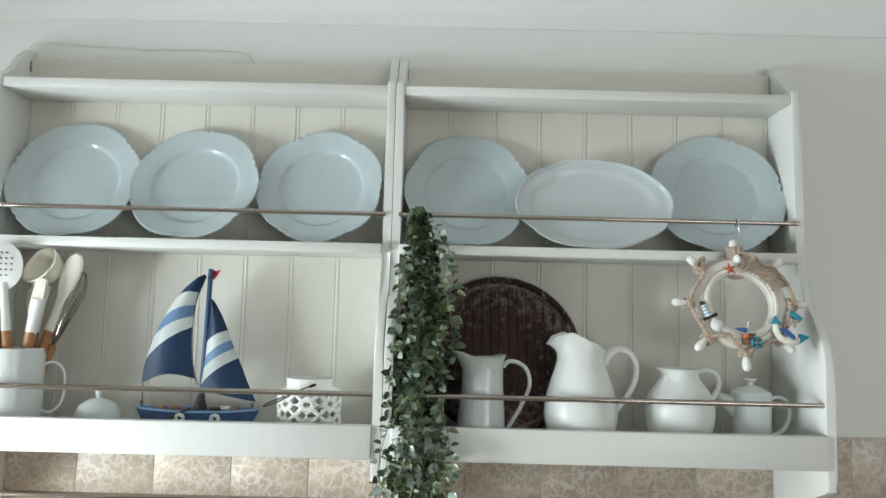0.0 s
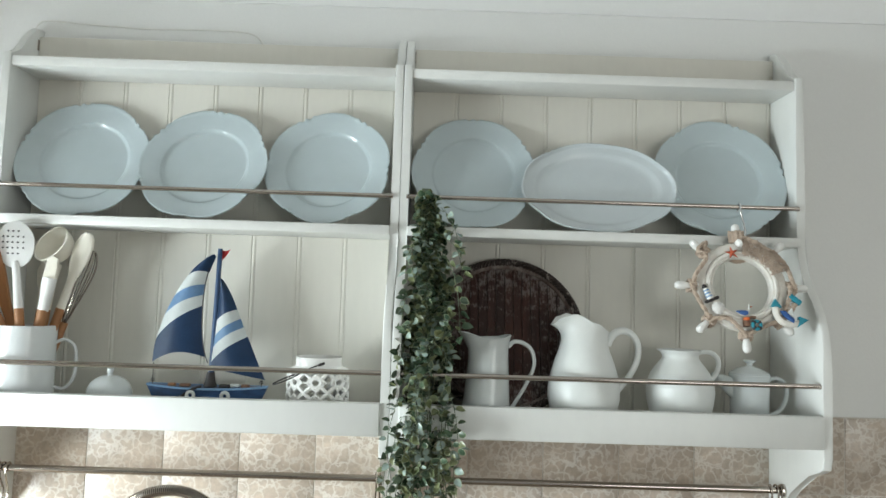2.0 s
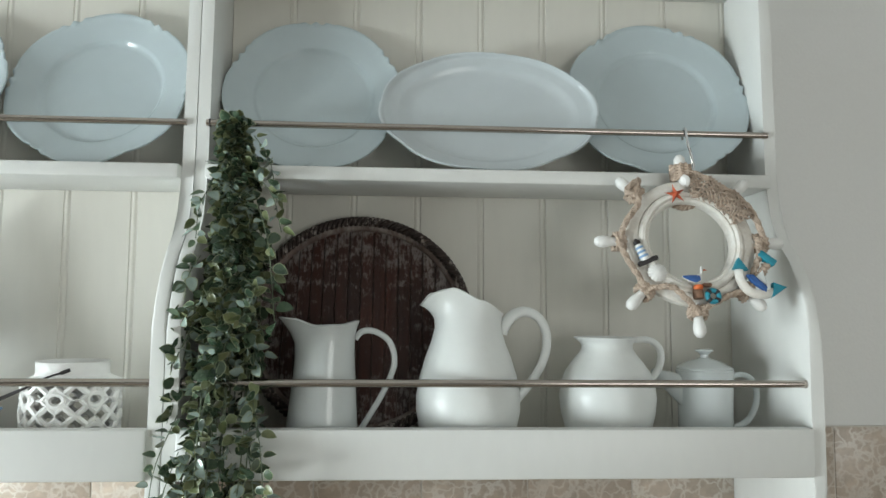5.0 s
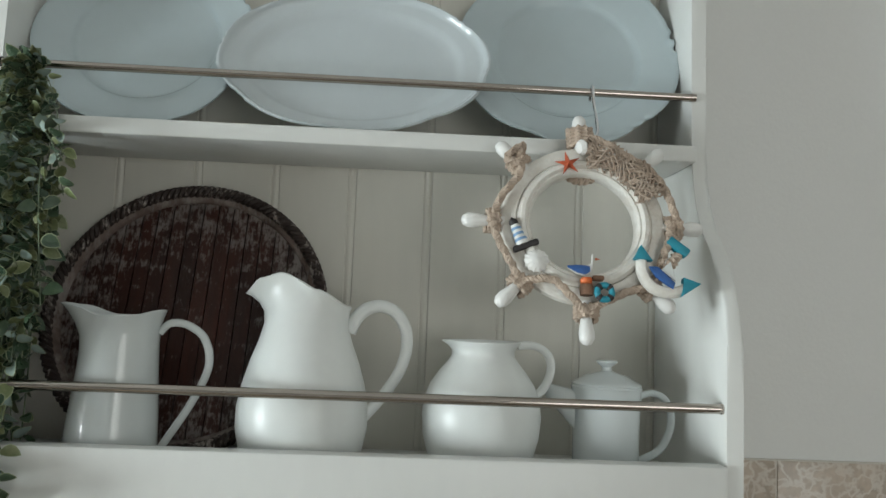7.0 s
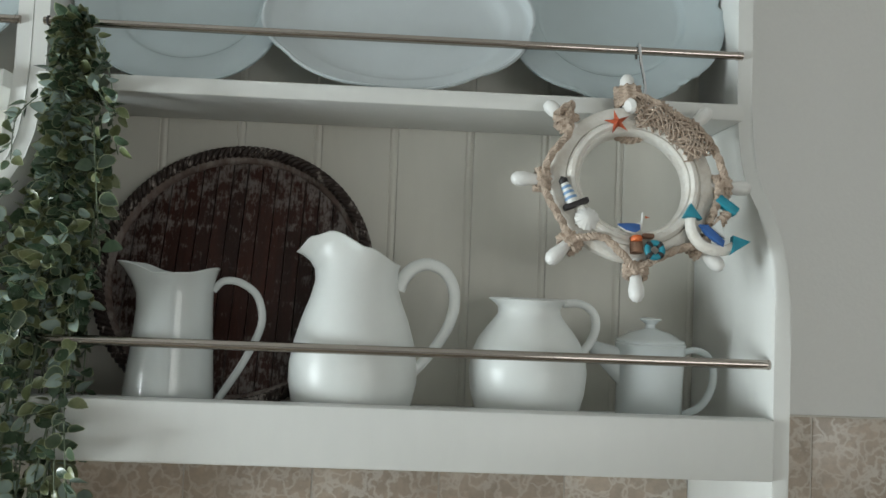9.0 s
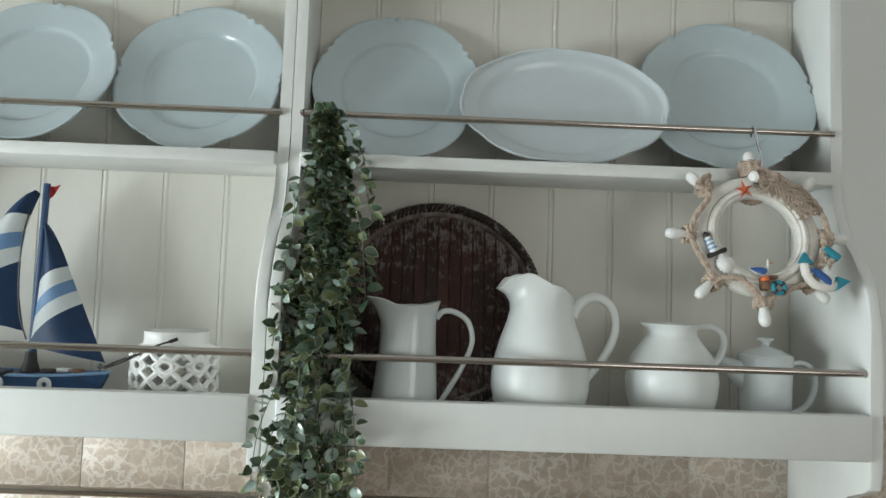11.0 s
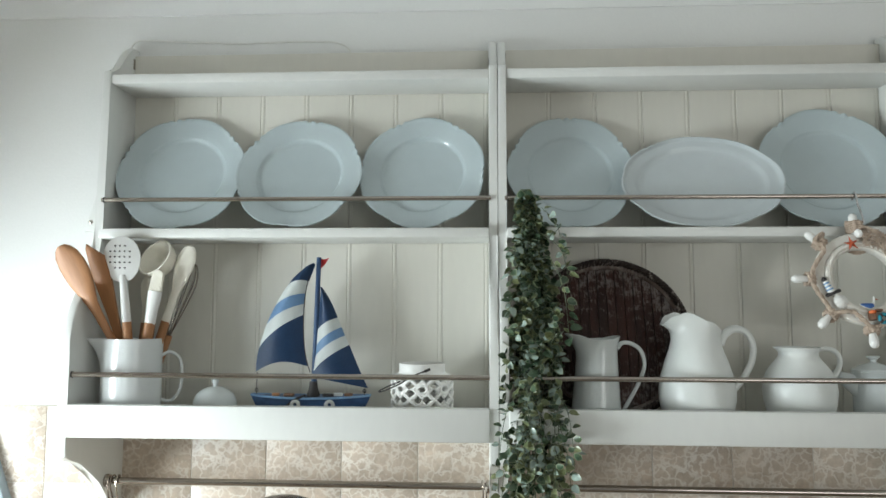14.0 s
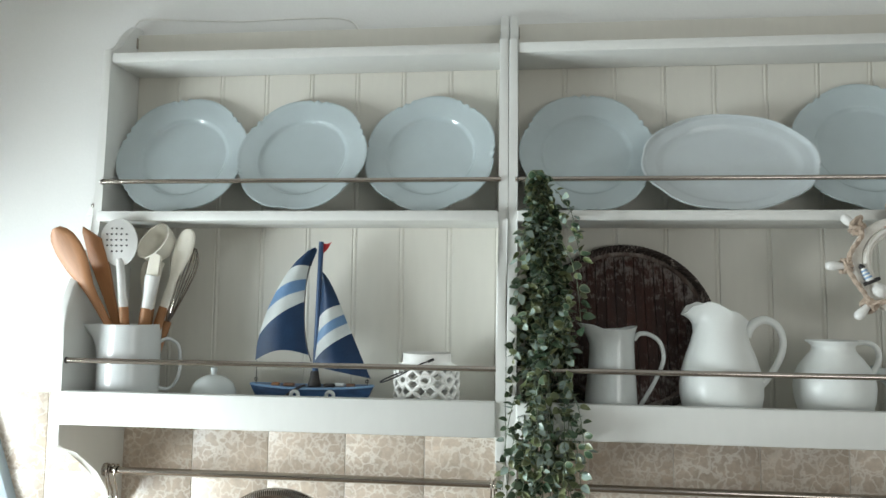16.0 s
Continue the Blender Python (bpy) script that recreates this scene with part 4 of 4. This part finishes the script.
# ---- ship wheel ----
def ship_wheel():
    w = thing("ship_wheel", pose(0.647, -0.176, 1.6165, -14, 0, 0), "white wooden ship wheel with rope, netting and shells", "ship wheel")
    rr = 0.0845

    def turned(name, profile, m, parent, seg=72, label=""):
        return part(name, loft(bmesh.new(), [[(q * math.cos(a), y, q * math.sin(a)) for a in [2 * math.pi * k / seg for k in range(seg)]] for q, y in profile], loop=True), m, parent, label)

    turned("outer_ring", [(0.068, -0.004), (0.070, -0.0065), (0.080, -0.0065), (0.0845, -0.003), (0.0845, 0.006), (0.068, 0.006)], WHITE_WOOD, w)
    turned("inner_ring", [(0.0545, -0.004), (0.0552, -0.0075), (0.0570, -0.009), (0.0588, -0.0085), (0.0596, -0.0095), (0.0615, -0.0118), (0.0650, -0.0115), (0.0680, -0.0085), (0.0687, -0.003), (0.0687, 0.008), (0.0545, 0.008)], WHITE_WOOD, w)
    for k in range(8):
        a = radians(90 + 45 * k)
        prof = [(0.0, 0.0), (0.006, 0.001), (0.0065, 0.008), (0.005, 0.014), (0.0062, 0.024), (0.0078, 0.032), (0.0074, 0.039), (0.0045, 0.0435), (0.0, 0.045)]
        part("spoke", lathe(bmesh.new(), prof, 18), WHITE_TIP, w).matrix_local = Matrix.Translation((0.080 * math.cos(a), 0, 0.080 * math.sin(a))) @ pose(0, 0, 0, 0, 90 - math.degrees(a), 0)
    P = lambda a, q, y=-0.008: Vector((q * math.cos(radians(a)), y, q * math.sin(radians(a))))

    # rope that runs from spoke to spoke and is wound round each
    def wound(a, turns=3, q=0.098):
        c, s = P(a, 1, 0), Vector((-math.sin(radians(a)), 0, math.cos(radians(a))))
        out = []
        for k in range(turns * 10 + 1):
            t = 2 * math.pi * k / 10
            out.append(c * (q - 0.004 * turns / 2 + 0.004 * k / 10) + (0.0100 if a != 90 else 0.0118) * (math.cos(t) * s + math.sin(t) * Vector((0, -1, 0))))
        return out

    for a, turns in ((90, 5), (135, 3), (180, 3), (225, 3), (270, 3), (315, 3), (0, 4), (45, 2)):
        part("rope_winding", rope(bmesh.new(), wound(a, turns, 0.093 if a != 90 else 0.098), 0.0041, turns * 5, 3, 5), ROPE, w)
    for pts in ([P(135, 0.091), P(145, 0.082, -0.012), P(165, 0.088, -0.012), P(180, 0.094)], [P(180, 0.095), P(195, 0.091, -0.010), P(213, 0.089, -0.010), P(225, 0.093)],
                [P(225, 0.091), P(240, 0.074, -0.016), P(255, 0.080, -0.016), P(270, 0.096)], [P(270, 0.092), P(285, 0.084, -0.012), P(300, 0.083, -0.012), P(315, 0.092)],
                [P(90, 0.100), P(75, 0.090, -0.014), P(60, 0.086, -0.014), P(45, 0.092)], [P(45, 0.093), P(30, 0.092, -0.012), P(15, 0.092, -0.012), P(0, 0.096)],
                [P(0, 0.088), P(-12, 0.085, -0.016), P(-24, 0.084, -0.014), P(-36, 0.088)], [P(135, 0.096), P(127, 0.104, -0.008), P(140, 0.104, -0.010), P(137, 0.09, -0.012)],
                [P(104, 0.058, 0.006), P(95, 0.0525, 0.007), P(84, 0.0525, 0.007), P(74, 0.058, 0.006)]):
        part("rope", rope(bmesh.new(), curve_points(pts, 10), 0.0044, 8, 3, 6), ROPE, w)
    # netting draped over the upper quarter
    bm = bmesh.new()
    nr = random.Random(3)
    for layer in range(3):
        ph = [nr.uniform(0, 6.3) for _ in range(4)]
        for s in (-1, 1):
            for k in range(-8, 17):
                line = []
                for t in range(17):
                    u = t / 16
                    a = 30 + 5.2 * k + s * 24 * (u - 0.5) + 3.0 * math.sin(5 * u + k + ph[0]) + 1.7 * layer
                    q = 0.0605 + 0.029 * u + 0.0026 * math.sin(0.19 * a + ph[1]) + 0.0022 * math.sin(9 * u + 2 * k + ph[2])
                    if 20 <= a <= 88:
                        line.append(P(a, q, -0.0118 - 0.004 * math.sin(math.pi * u) - 0.0013 * layer - 0.0020 * math.sin(0.3 * a + ph[3] + 4 * u)))
                if len(line) > 3:
                    tube(bm, line, 0.0009, 4)
    part("netting", bm, ROPE, w, "loose jute fishing net")
    # starfish
    star = []
    for k in range(10):
        q = 0.0145 if k % 2 == 0 else 0.0045
        star.append((-0.016 + q * math.cos(radians(90 + 36 * k + 12)), 0.0625 + q * math.sin(radians(90 + 36 * k + 12))))
    bm = bmesh.new()
    v = [bm.verts.new((x, -0.0125, z)) for x, z in star]
    c, d = bm.verts.new((-0.016, -0.0185, 0.0625)), bm.verts.new((-0.016, -0.0105, 0.0625))
    for k in range(10):
        bm.faces.new((v[k], v[(k + 1) % 10], c))
        bm.faces.new((v[(k + 1) % 10], v[k], d))
    part("starfish", bm, STARFISH, w, "rust-red starfish", smooth=0)
    # striped lighthouse
    lm = pose(-0.0635, -0.0105, -0.028, 0, -22, 0)
    house = part("lighthouse", lathe(bmesh.new(), [(0.0065, 0.0), (0.0042, 0.022), (0.0, 0.022)], 16), WHITE_TIP, w, "tiny blue and white striped lighthouse")
    house.matrix_local = lm
    for z in (0.004, 0.010, 0.016):
        r0 = 0.0066 - 0.0023 * z / 0.022
        part("stripe", lathe(bmesh.new(), [(0.003, z), (r0 + 0.0002, z), (r0, z + 0.0028), (0.003, z + 0.0028)], 16), LIGHT_BLUE, house)
    part("lantern_room", lathe(bmesh.new(), [(0.003, 0.022), (0.0045, 0.0225), (0.0045, 0.0265), (0.0, 0.031)], 14), DARK, house)
    part("rock", boxed(-0.011, 0.016, -0.004, 0.004, -0.005, 0.001, 0.0018), DARK, house)
    # scallop shell
    shell = [[(-0.050 + 0.0125 * q * math.cos(a) * (1 + 0.06 * math.cos(14 * a)), -0.0105 - 0.006 * (1 - q * q), -0.044 + 0.012 * q * math.sin(a) * (1 + 0.06 * math.cos(14 * a))) for a in [2 * math.pi * k / 42 for k in range(42)]] for q in (1.0, 0.8, 0.5, 0.05)]
    part("seashell", loft(bmesh.new(), shell, cap0=True, cap1=True), WHITE_TIP, w, "pale scallop shell")
    # seagull on a mooring post with an orange float
    post = part("mooring_post", lathe(bmesh.new(), [(0.0065, 0), (0.0068, 0.006), (0.006, 0.012), (0.0062, 0.016), (0.0, 0.016)], 14), BROWN, w, "tiny brown mooring post")
    post.matrix_local = pose(-0.002, -0.013, -0.078)
    gull = part("gull_body", loft(bmesh.new(), [[(x, y0 + r0 * 0.8 * math.cos(a), z0 + r0 * math.sin(a)) for a in [2 * math.pi * k / 12 for k in range(12)]] for x, y0, z0, r0 in ((-0.020, -0.014, -0.050, 0.001), (-0.012, -0.014, -0.053, 0.004), (-0.003, -0.014, -0.054, 0.0058), (0.003, -0.014, -0.051, 0.0048), (0.0045, -0.014, -0.045, 0.0034), (0.0045, -0.014, -0.041, 0.0036), (0.0055, -0.014, -0.0385, 0.0028), (0.006, -0.014, -0.0365, 0.0008))], cap0=True, cap1=True), WHITE_TIP, w, "small painted seagull figure")
    part("wing", loft(bmesh.new(), [[(x, -0.018 + 0.001 * math.cos(a), z + r0 * math.sin(a)) for a in [2 * math.pi * k / 10 for k in range(10)]] for x, z, r0 in ((-0.021, -0.051, 0.0008), (-0.012, -0.053, 0.004), (-0.004, -0.054, 0.005), (0.001, -0.053, 0.003))], cap0=True, cap1=True), BLUE, gull)
    part("beak", lathe(bmesh.new(), [(0.0014, 0), (0.0, 0.005)], 8), ORANGE, gull).matrix_local = pose(0.0075, -0.015, -0.0415, 0, 90, 0)
    part("float", lathe(bmesh.new(), [(0.0, -0.003), (0.005, -0.0025), (0.006, 0.0), (0.005, 0.0025), (0.0, 0.003)], 14), ORANGE, w, "orange float").matrix_local = pose(-0.003, -0.018, -0.065)
    part("driftwood", boxed(0.003, 0.015, -0.02, -0.012, -0.064, -0.059, 0.002), BROWN, w)
    buoy = part("lifebuoy", tube(bmesh.new(), circle(0.0072, 24, (0.0145, -0.018, -0.076)), 0.0032, 10, closed=True), TURQUOISE, w, "turquoise and black lifebuoy")
    for k in range(4):
        a = radians(45 + 90 * k)
        part("band", tube(bmesh.new(), circle(0.0072, 4, (0.0145, -0.018, -0.076), 30 + 90 * k, 60 + 90 * k), 0.0036, 10), DARK, buoy)
    # anchor with turquoise flukes
    anchor = part("anchor", tube(bmesh.new(), curve_points([(0.0565, -0.014, -0.030), (0.0565, -0.016, -0.046), (0.064, -0.017, -0.059), (0.077, -0.017, -0.064), (0.090, -0.016, -0.063), (0.099, -0.014, -0.058)], 7), 0.0058, 10, flat=0.7), WHITE_WOOD, w, "white wooden anchor with turquoise tips")
    anchor.matrix_local = pose(-0.003, 0, -0.009)
    part("fluke", prism(bmesh.new(), [(0.048, -0.031), (0.0665, -0.033), (0.056, -0.017)], -0.021, -0.012, "y", 0.001), TURQUOISE, anchor)
    part("fluke", prism(bmesh.new(), [(0.093, -0.068), (0.113, -0.055), (0.096, -0.049)], -0.021, -0.012, "y", 0.001), TURQUOISE, anchor)
    part("crossbar", boxed(-0.012, 0.012, -0.005, 0.005, -0.0048, 0.0048, 0.002), TURQUOISE, anchor).matrix_local = pose(0.0935, -0.016, -0.017, 0, 38, 0)
    part("shank", rope(bmesh.new(), [P(-14, 0.098, -0.014) + (Vector((0.067, -0.014, -0.056)) - P(-14, 0.098, -0.014)) * t / 9 for t in range(10)], 0.0062, 4, 3, 6), ROPE, anchor)
    sail = part("toy_boat_hull", prism(bmesh.new(), [(0.062, -0.040), (0.068, -0.050), (0.084, -0.062), (0.086, -0.056), (0.070, -0.040)], -0.024, -0.018, "y", 0.001), BLUE, w, "tiny blue boat")
    sail.matrix_local = pose(-0.003, 0, -0.009)
    part("toy_sail", prism(bmesh.new(), [(0.073, -0.043), (0.087, -0.054), (0.0835, -0.034)], -0.0225, -0.020, "y", 0.0004), SAIL_WHITE, sail)
    # beads on the windings
    part("bead", lathe(bmesh.new(), [(0.0, -0.005), (0.006, -0.004), (0.0085, 0), (0.006, 0.004), (0.0, 0.005)], 16), WHITE_TIP, w).matrix_local = pose(-0.001, -0.012, 0.082, 0, 70, 20)
    return w


ship_wheel()
hook = thing("s_hook", pose(0.668, -0.114, 1.775), "slim chrome hook over the guard rail", "hook")
part("hook_wire", tube(bmesh.new(), curve_points([(0, 0.0068, -0.008), (0, 0.007, 0.0), (0, 0.004, 0.0058), (0, -0.001, 0.0072), (0, -0.006, 0.004), (0, -0.008, -0.004), (0, -0.014, -0.02), (0.0, -0.024, -0.036), (0.0, -0.030, -0.052), (-0.004, -0.034, -0.060), (-0.011, -0.038, -0.064), (-0.016, -0.042, -0.060)], 6), 0.0018, 8), CHROME, hook)


# ---- hanging ivy ----
def leaf_mesh(name, inner, edge, size):
    """A cupped oval leaf with a paler margin and a short tip; it grows along +y from its stalk."""
    bm = bmesh.new()
    n, rows = 10, []
    mid = bm.verts.new((0, size * 0.52, -size * 0.07))
    for q in (0.885, 1.0):
        row = []
        for k in range(n):
            a = 2 * math.pi * k / n
            tip = 0.16 * max(0.0, math.cos(a)) ** 6
            x = 0.42 * q * math.sin(a) * (1 - 0.12 * math.cos(a))
            y = 0.5 + (0.5 + tip) * q * math.cos(a)
            row.append(bm.verts.new((size * x, size * y, size * (0.55 * x * x - 0.18 * (y - 0.4) ** 2))))
        rows.append(row)
    for k in range(n):
        j = (k + 1) % n
        bm.faces.new((mid, rows[0][k], rows[0][j])).material_index = 0
        bm.faces.new((rows[0][k], rows[1][k], rows[1][j], rows[0][j])).material_index = 1
    me = bpy.data.meshes.new(name)
    for f in bm.faces:
        f.smooth = True
    bm.to_mesh(me)
    bm.free()
    me.materials.append(inner)
    me.materials.append(edge)
    return me


def ivy():
    rnd = random.Random(7)
    top = Vector((0.052, -0.116, 1.782))
    plant = thing("hanging_ivy", Matrix.Translation(top), "artificial green ivy garland hanging from the rail", "hanging plant")
    kinds = [leaf_mesh("leaf", LEAF, LEAF_EDGE, 0.0152), leaf_mesh("leaf", LEAF_OLIVE, LEAF_EDGE, 0.0145), leaf_mesh("leaf", LEAF, LEAF, 0.0165), leaf_mesh("leaf", LEAF_GLINT, LEAF_EDGE, 0.0150)]
    vines, spots = bmesh.new(), []
    for s in range(46):
        a = s / 45
        end = Vector((-0.038 + 0.096 * a + rnd.uniform(-0.012, 0.012), -0.078 - 0.045 * math.sin(math.pi * a) + rnd.uniform(-0.03, 0.03), -rnd.uniform(0.44, 0.60) if s % 3 else -rnd.uniform(0.25, 0.45)))
        spread = Vector((-0.012 + 0.052 * a, -0.012 - 0.024 * math.sin(math.pi * a) - rnd.uniform(0, 0.012), -0.14 - rnd.uniform(0, 0.08)))
        side = Vector((rnd.uniform(-0.012, 0.012), rnd.uniform(-0.012, 0.008), 0))
        line = curve_points([Vector((rnd.uniform(-0.008, 0.008), 0.008, -0.012)), Vector((rnd.uniform(-0.008, 0.008), -0.002, 0.0085)), Vector((-0.006 + 0.022 * a, -0.016, -0.03)), spread, spread.lerp(end, 0.5) + side, end], 10)
        tube(vines, line, 0.0008, 5)
        k = 16 + s % 5
        while k < len(line):
            spots.append((line[k], a))
            if rnd.random() < 0.8 and k > 18:
                spots.append((line[k], a))
            k += 1 if k > 22 or rnd.random() < 0.5 else 2
    # thin side shoots that leave the bunch and droop
    for x0, z0, x1, z1 in ((0.03, -0.03, 0.066, -0.12), (0.03, -0.08, 0.074, -0.16), (0.04, -0.12, 0.072, -0.27), (0.05, -0.36, 0.074, -0.49), (0.045, -0.40, 0.070, -0.58), (-0.02, -0.10, -0.030, -0.17), (-0.025, -0.19, -0.036, -0.26), (-0.035, -0.38, -0.056, -0.53), (-0.03, -0.42, -0.052, -0.60), (-0.01, -0.46, -0.03, -0.63), (0.02, -0.46, 0.035, -0.64)):
        f0, f1 = -0.02 - 0.10 * min(1, -z0 / 0.5), -0.03 - 0.10 * min(1, -z1 / 0.5)
        line = curve_points([Vector((x0, f0, z0)), Vector((x0 * 0.3 + x1 * 0.7, f1, z0 * 0.6 + z1 * 0.4)), Vector((x1, f1, z1))], 8)
        tube(vines, line, 0.0006, 5)
        spots += [(p, 1.0 if x1 > 0 else 0.0) for p in line[1:]]
    for n in range(200):
        z = -rnd.uniform(0.40, 0.61)
        spots.append((Vector((rnd.uniform(-0.038, 0.060), -0.078 - rnd.uniform(0.0, 0.05), z)), 0.5))
    part("vines", vines, VINE, plant, "thin green plastic stems")
    rnd.shuffle(spots)
    verts, faces, slots = [], [], []
    for n, (p, a) in enumerate(spots):
        out = math.degrees(math.atan2(p.x - 0.02, 0.06)) * 0.8 + rnd.uniform(-75, 75)
        m = Matrix.Translation(p) @ pose(0, 0, 0, 0, 0, 180 + out) @ pose(0, 0, 0, rnd.uniform(-85, 55), rnd.uniform(-70, 70), 0) @ Matrix.Scale(rnd.uniform(0.65, 1.25), 4) @ Matrix.Translation((0, 0.003, 0))
        pick = rnd.choices((0, 1, 2, 3), (4, 5, 2, 4))[0]
        me = kinds[pick]
        if n < 300:
            ob = new("leaf", me)
            ob.parent = plant
            ob.matrix_local = m
        else:
            first = len(verts)
            verts += [m @ v.co for v in me.vertices]
            for f in me.polygons:
                faces.append([first + v for v in f.vertices])
                slots.append(f.material_index + 2 * pick)
    rest = bpy.data.meshes.new("foliage")
    rest.from_pydata(verts, [], faces)
    for m in (LEAF, LEAF_EDGE, LEAF_OLIVE, LEAF_EDGE, LEAF, LEAF, LEAF_GLINT, LEAF_EDGE):
        rest.materials.append(m)
    rest.polygons.foreach_set("material_index", slots)
    rest.shade_smooth()
    leaves = tagged(new("foliage", rest), label="dense small ivy leaves with pale edges", kind="stuff")
    leaves.parent = plant


ivy()


# ---- on the wall and below the racks ----
cable = [(-0.80, 0.0, 2.120), (-0.79, 0.004, 2.142), (-0.765, 0.008, 2.147), (-0.70, 0.0085, 2.143), (-0.62, 0.0085, 2.139), (-0.56, 0.0085, 2.1365), (-0.48, 0.0085, 2.138), (-0.41, 0.0085, 2.1385), (-0.36, 0.0085, 2.137), (-0.328, 0.0085, 2.129), (-0.312, 0.0085, 2.108), (-0.309, 0.0105, 2.08)]
wire = tagged(part("wall_cable", tube(bmesh.new(), curve_points(cable, 8), 0.0018, 8), CABLE), "thin white cable running along the wall above the rack", "cable")
wb = thing("wall_bracket", pose(-0.868, 0.0115, 1.725), "narrow white wall bracket with a screw beside the rack", "bracket")
part("bracket_plate", prism(bmesh.new(), [(-0.018, 0.0), (0.010, 0.0), (0.022, 0.11), (0.016, 0.115)], -0.010, 0.0, "y", 0.002), RACK_PAINT, wb)
part("screw_head", lathe(bmesh.new(), [(0.0, 0.0), (0.005, 0.0), (0.004, 0.002), (0.0, 0.003)], 12), STEEL, wb).matrix_local = pose(-0.004, -0.010, 0.02, 90, 0, 0)


def rail_hook(x, tilt):
    hk = thing("rail_hook", pose(x, -0.06, 1.2165, 0, 0, tilt), "steel hook hanging on the utensil rail", "hook", "hooks on the utensil rails")
    part("hook_wire", tube(bmesh.new(), curve_points([(0, 0.0085, -0.006), (0, 0.0095, 0.001), (0, 0.006, 0.008), (0, 0, 0.0102), (0, -0.006, 0.008), (0, -0.0098, 0.0), (0, -0.009, -0.014), (0, -0.002, -0.03), (0, 0.004, -0.045), (0, 0.002, -0.062), (0, -0.008, -0.07), (0, -0.018, -0.064), (0, -0.021, -0.054)], 6), 0.0019, 8), STEEL, hk)


for x, tilt in ((-0.776, 6), (-0.768, -8), (-0.758, 4), (-0.030, 8), (-0.022, -6), (0.776, -5), (0.767, 7), (0.756, -4)):
    rail_hook(x, tilt)

# worktop added out of view to carry the tap
slab("worktop", -1.2, 1.9, -0.62, WALL - 0.0005, 0.86, 0.90, WORKTOP, "unseen worktop added under the tap, dark warm wood for its bounce", "worktop")
tap = thing("kitchen_tap", pose(-0.352, -0.30, 0.90), "brushed steel kitchen tap with an arched spring hose", "tap")
arch = [(-0.107, 0, 0.0), (-0.107, 0, 0.239)] + [(-0.107 * math.cos(math.pi * k / 24), 0, 0.239 + 0.107 * math.sin(math.pi * k / 24)) for k in range(1, 25)] + [(0.107, 0, 0.16)]
part("hose", tube(bmesh.new(), arch, 0.0068, 12), STEEL, tap)
bm, spring = bmesh.new(), []
turns = 130
for k in range(turns * 8 + 1):
    s, c = k / (turns * 8), 2 * math.pi * k / 8
    a = math.pi * (1.25 * s - 0.125)
    a = min(max(a, 0), math.pi)
    extra = 0.107 * (max(0, 0.125 * math.pi - math.pi * 1.25 * s) + max(0, math.pi * (1.25 * s - 0.125) - math.pi))
    centre = Vector((-0.107 * math.cos(a), 0, 0.239 + 0.107 * math.sin(a) - extra))
    u = Vector((-math.cos(a), 0, math.sin(a)))
    spring.append(centre + 0.0088 * (math.cos(c) * u + math.sin(c) * Vector((0, 1, 0))))
part("spring", tube(bm, spring, 0.0013, 5), STEEL, tap, "coiled steel spring round the hose")
part("base_flange", lathe(bmesh.new(), [(0.0, 0.0), (0.026, 0.0), (0.026, 0.006), (0.016, 0.012), (0.016, 0.10), (0.0, 0.10)], 28, (-0.107, 0, 0)), STEEL, tap)
part("spray_head", lathe(bmesh.new(), [(0.0, 0.05), (0.018, 0.05), (0.018, 0.09), (0.011, 0.16), (0.0, 0.165)], 28, (0.107, 0, 0)), STEEL, tap)

# grey hood end at the far side of the tiles
hood = thing("cooker_hood", pose(-1.22, 0.010, 1.0), "blue-grey metal hood side against the bright wall", "cooker hood")
part("hood_side", prism(bmesh.new(), [(-0.20, 0.0), (0.26, 0.0), (0.135, 0.34), (-0.20, 0.34)], -0.03, 0.0, "y", 0.004), HOOD, hood)


# ---- wall tiles, laid last ----
def tiles():
    root = tagged(part("tile_splashback", boxed(-1.75, ROOM_R, 0.0060, WALL - 0.0006, 0.90, 1.3545), GROUT, smooth=0), "beige pebble-patterned wall tiles with narrow joints", "tiles", kind="structure")
    w, h, x0 = 0.1577, 0.160, -0.1625
    me = part("tile", boxed(0.001, w - 0.001, 0.0045, 0.0105, 0.001, h - 0.001, 0.0012), TILE, root)
    first = True
    for row in range(3):
        z = 1.354 - h * (row + 1)
        if z < 0.9:
            z = 0.9
        for k in range(-7, 15):
            ob = me if first else new("tile", me.data)
            first = False
            ob.parent = root
            ob.location = (x0 + k * w, 0, z)


tiles()
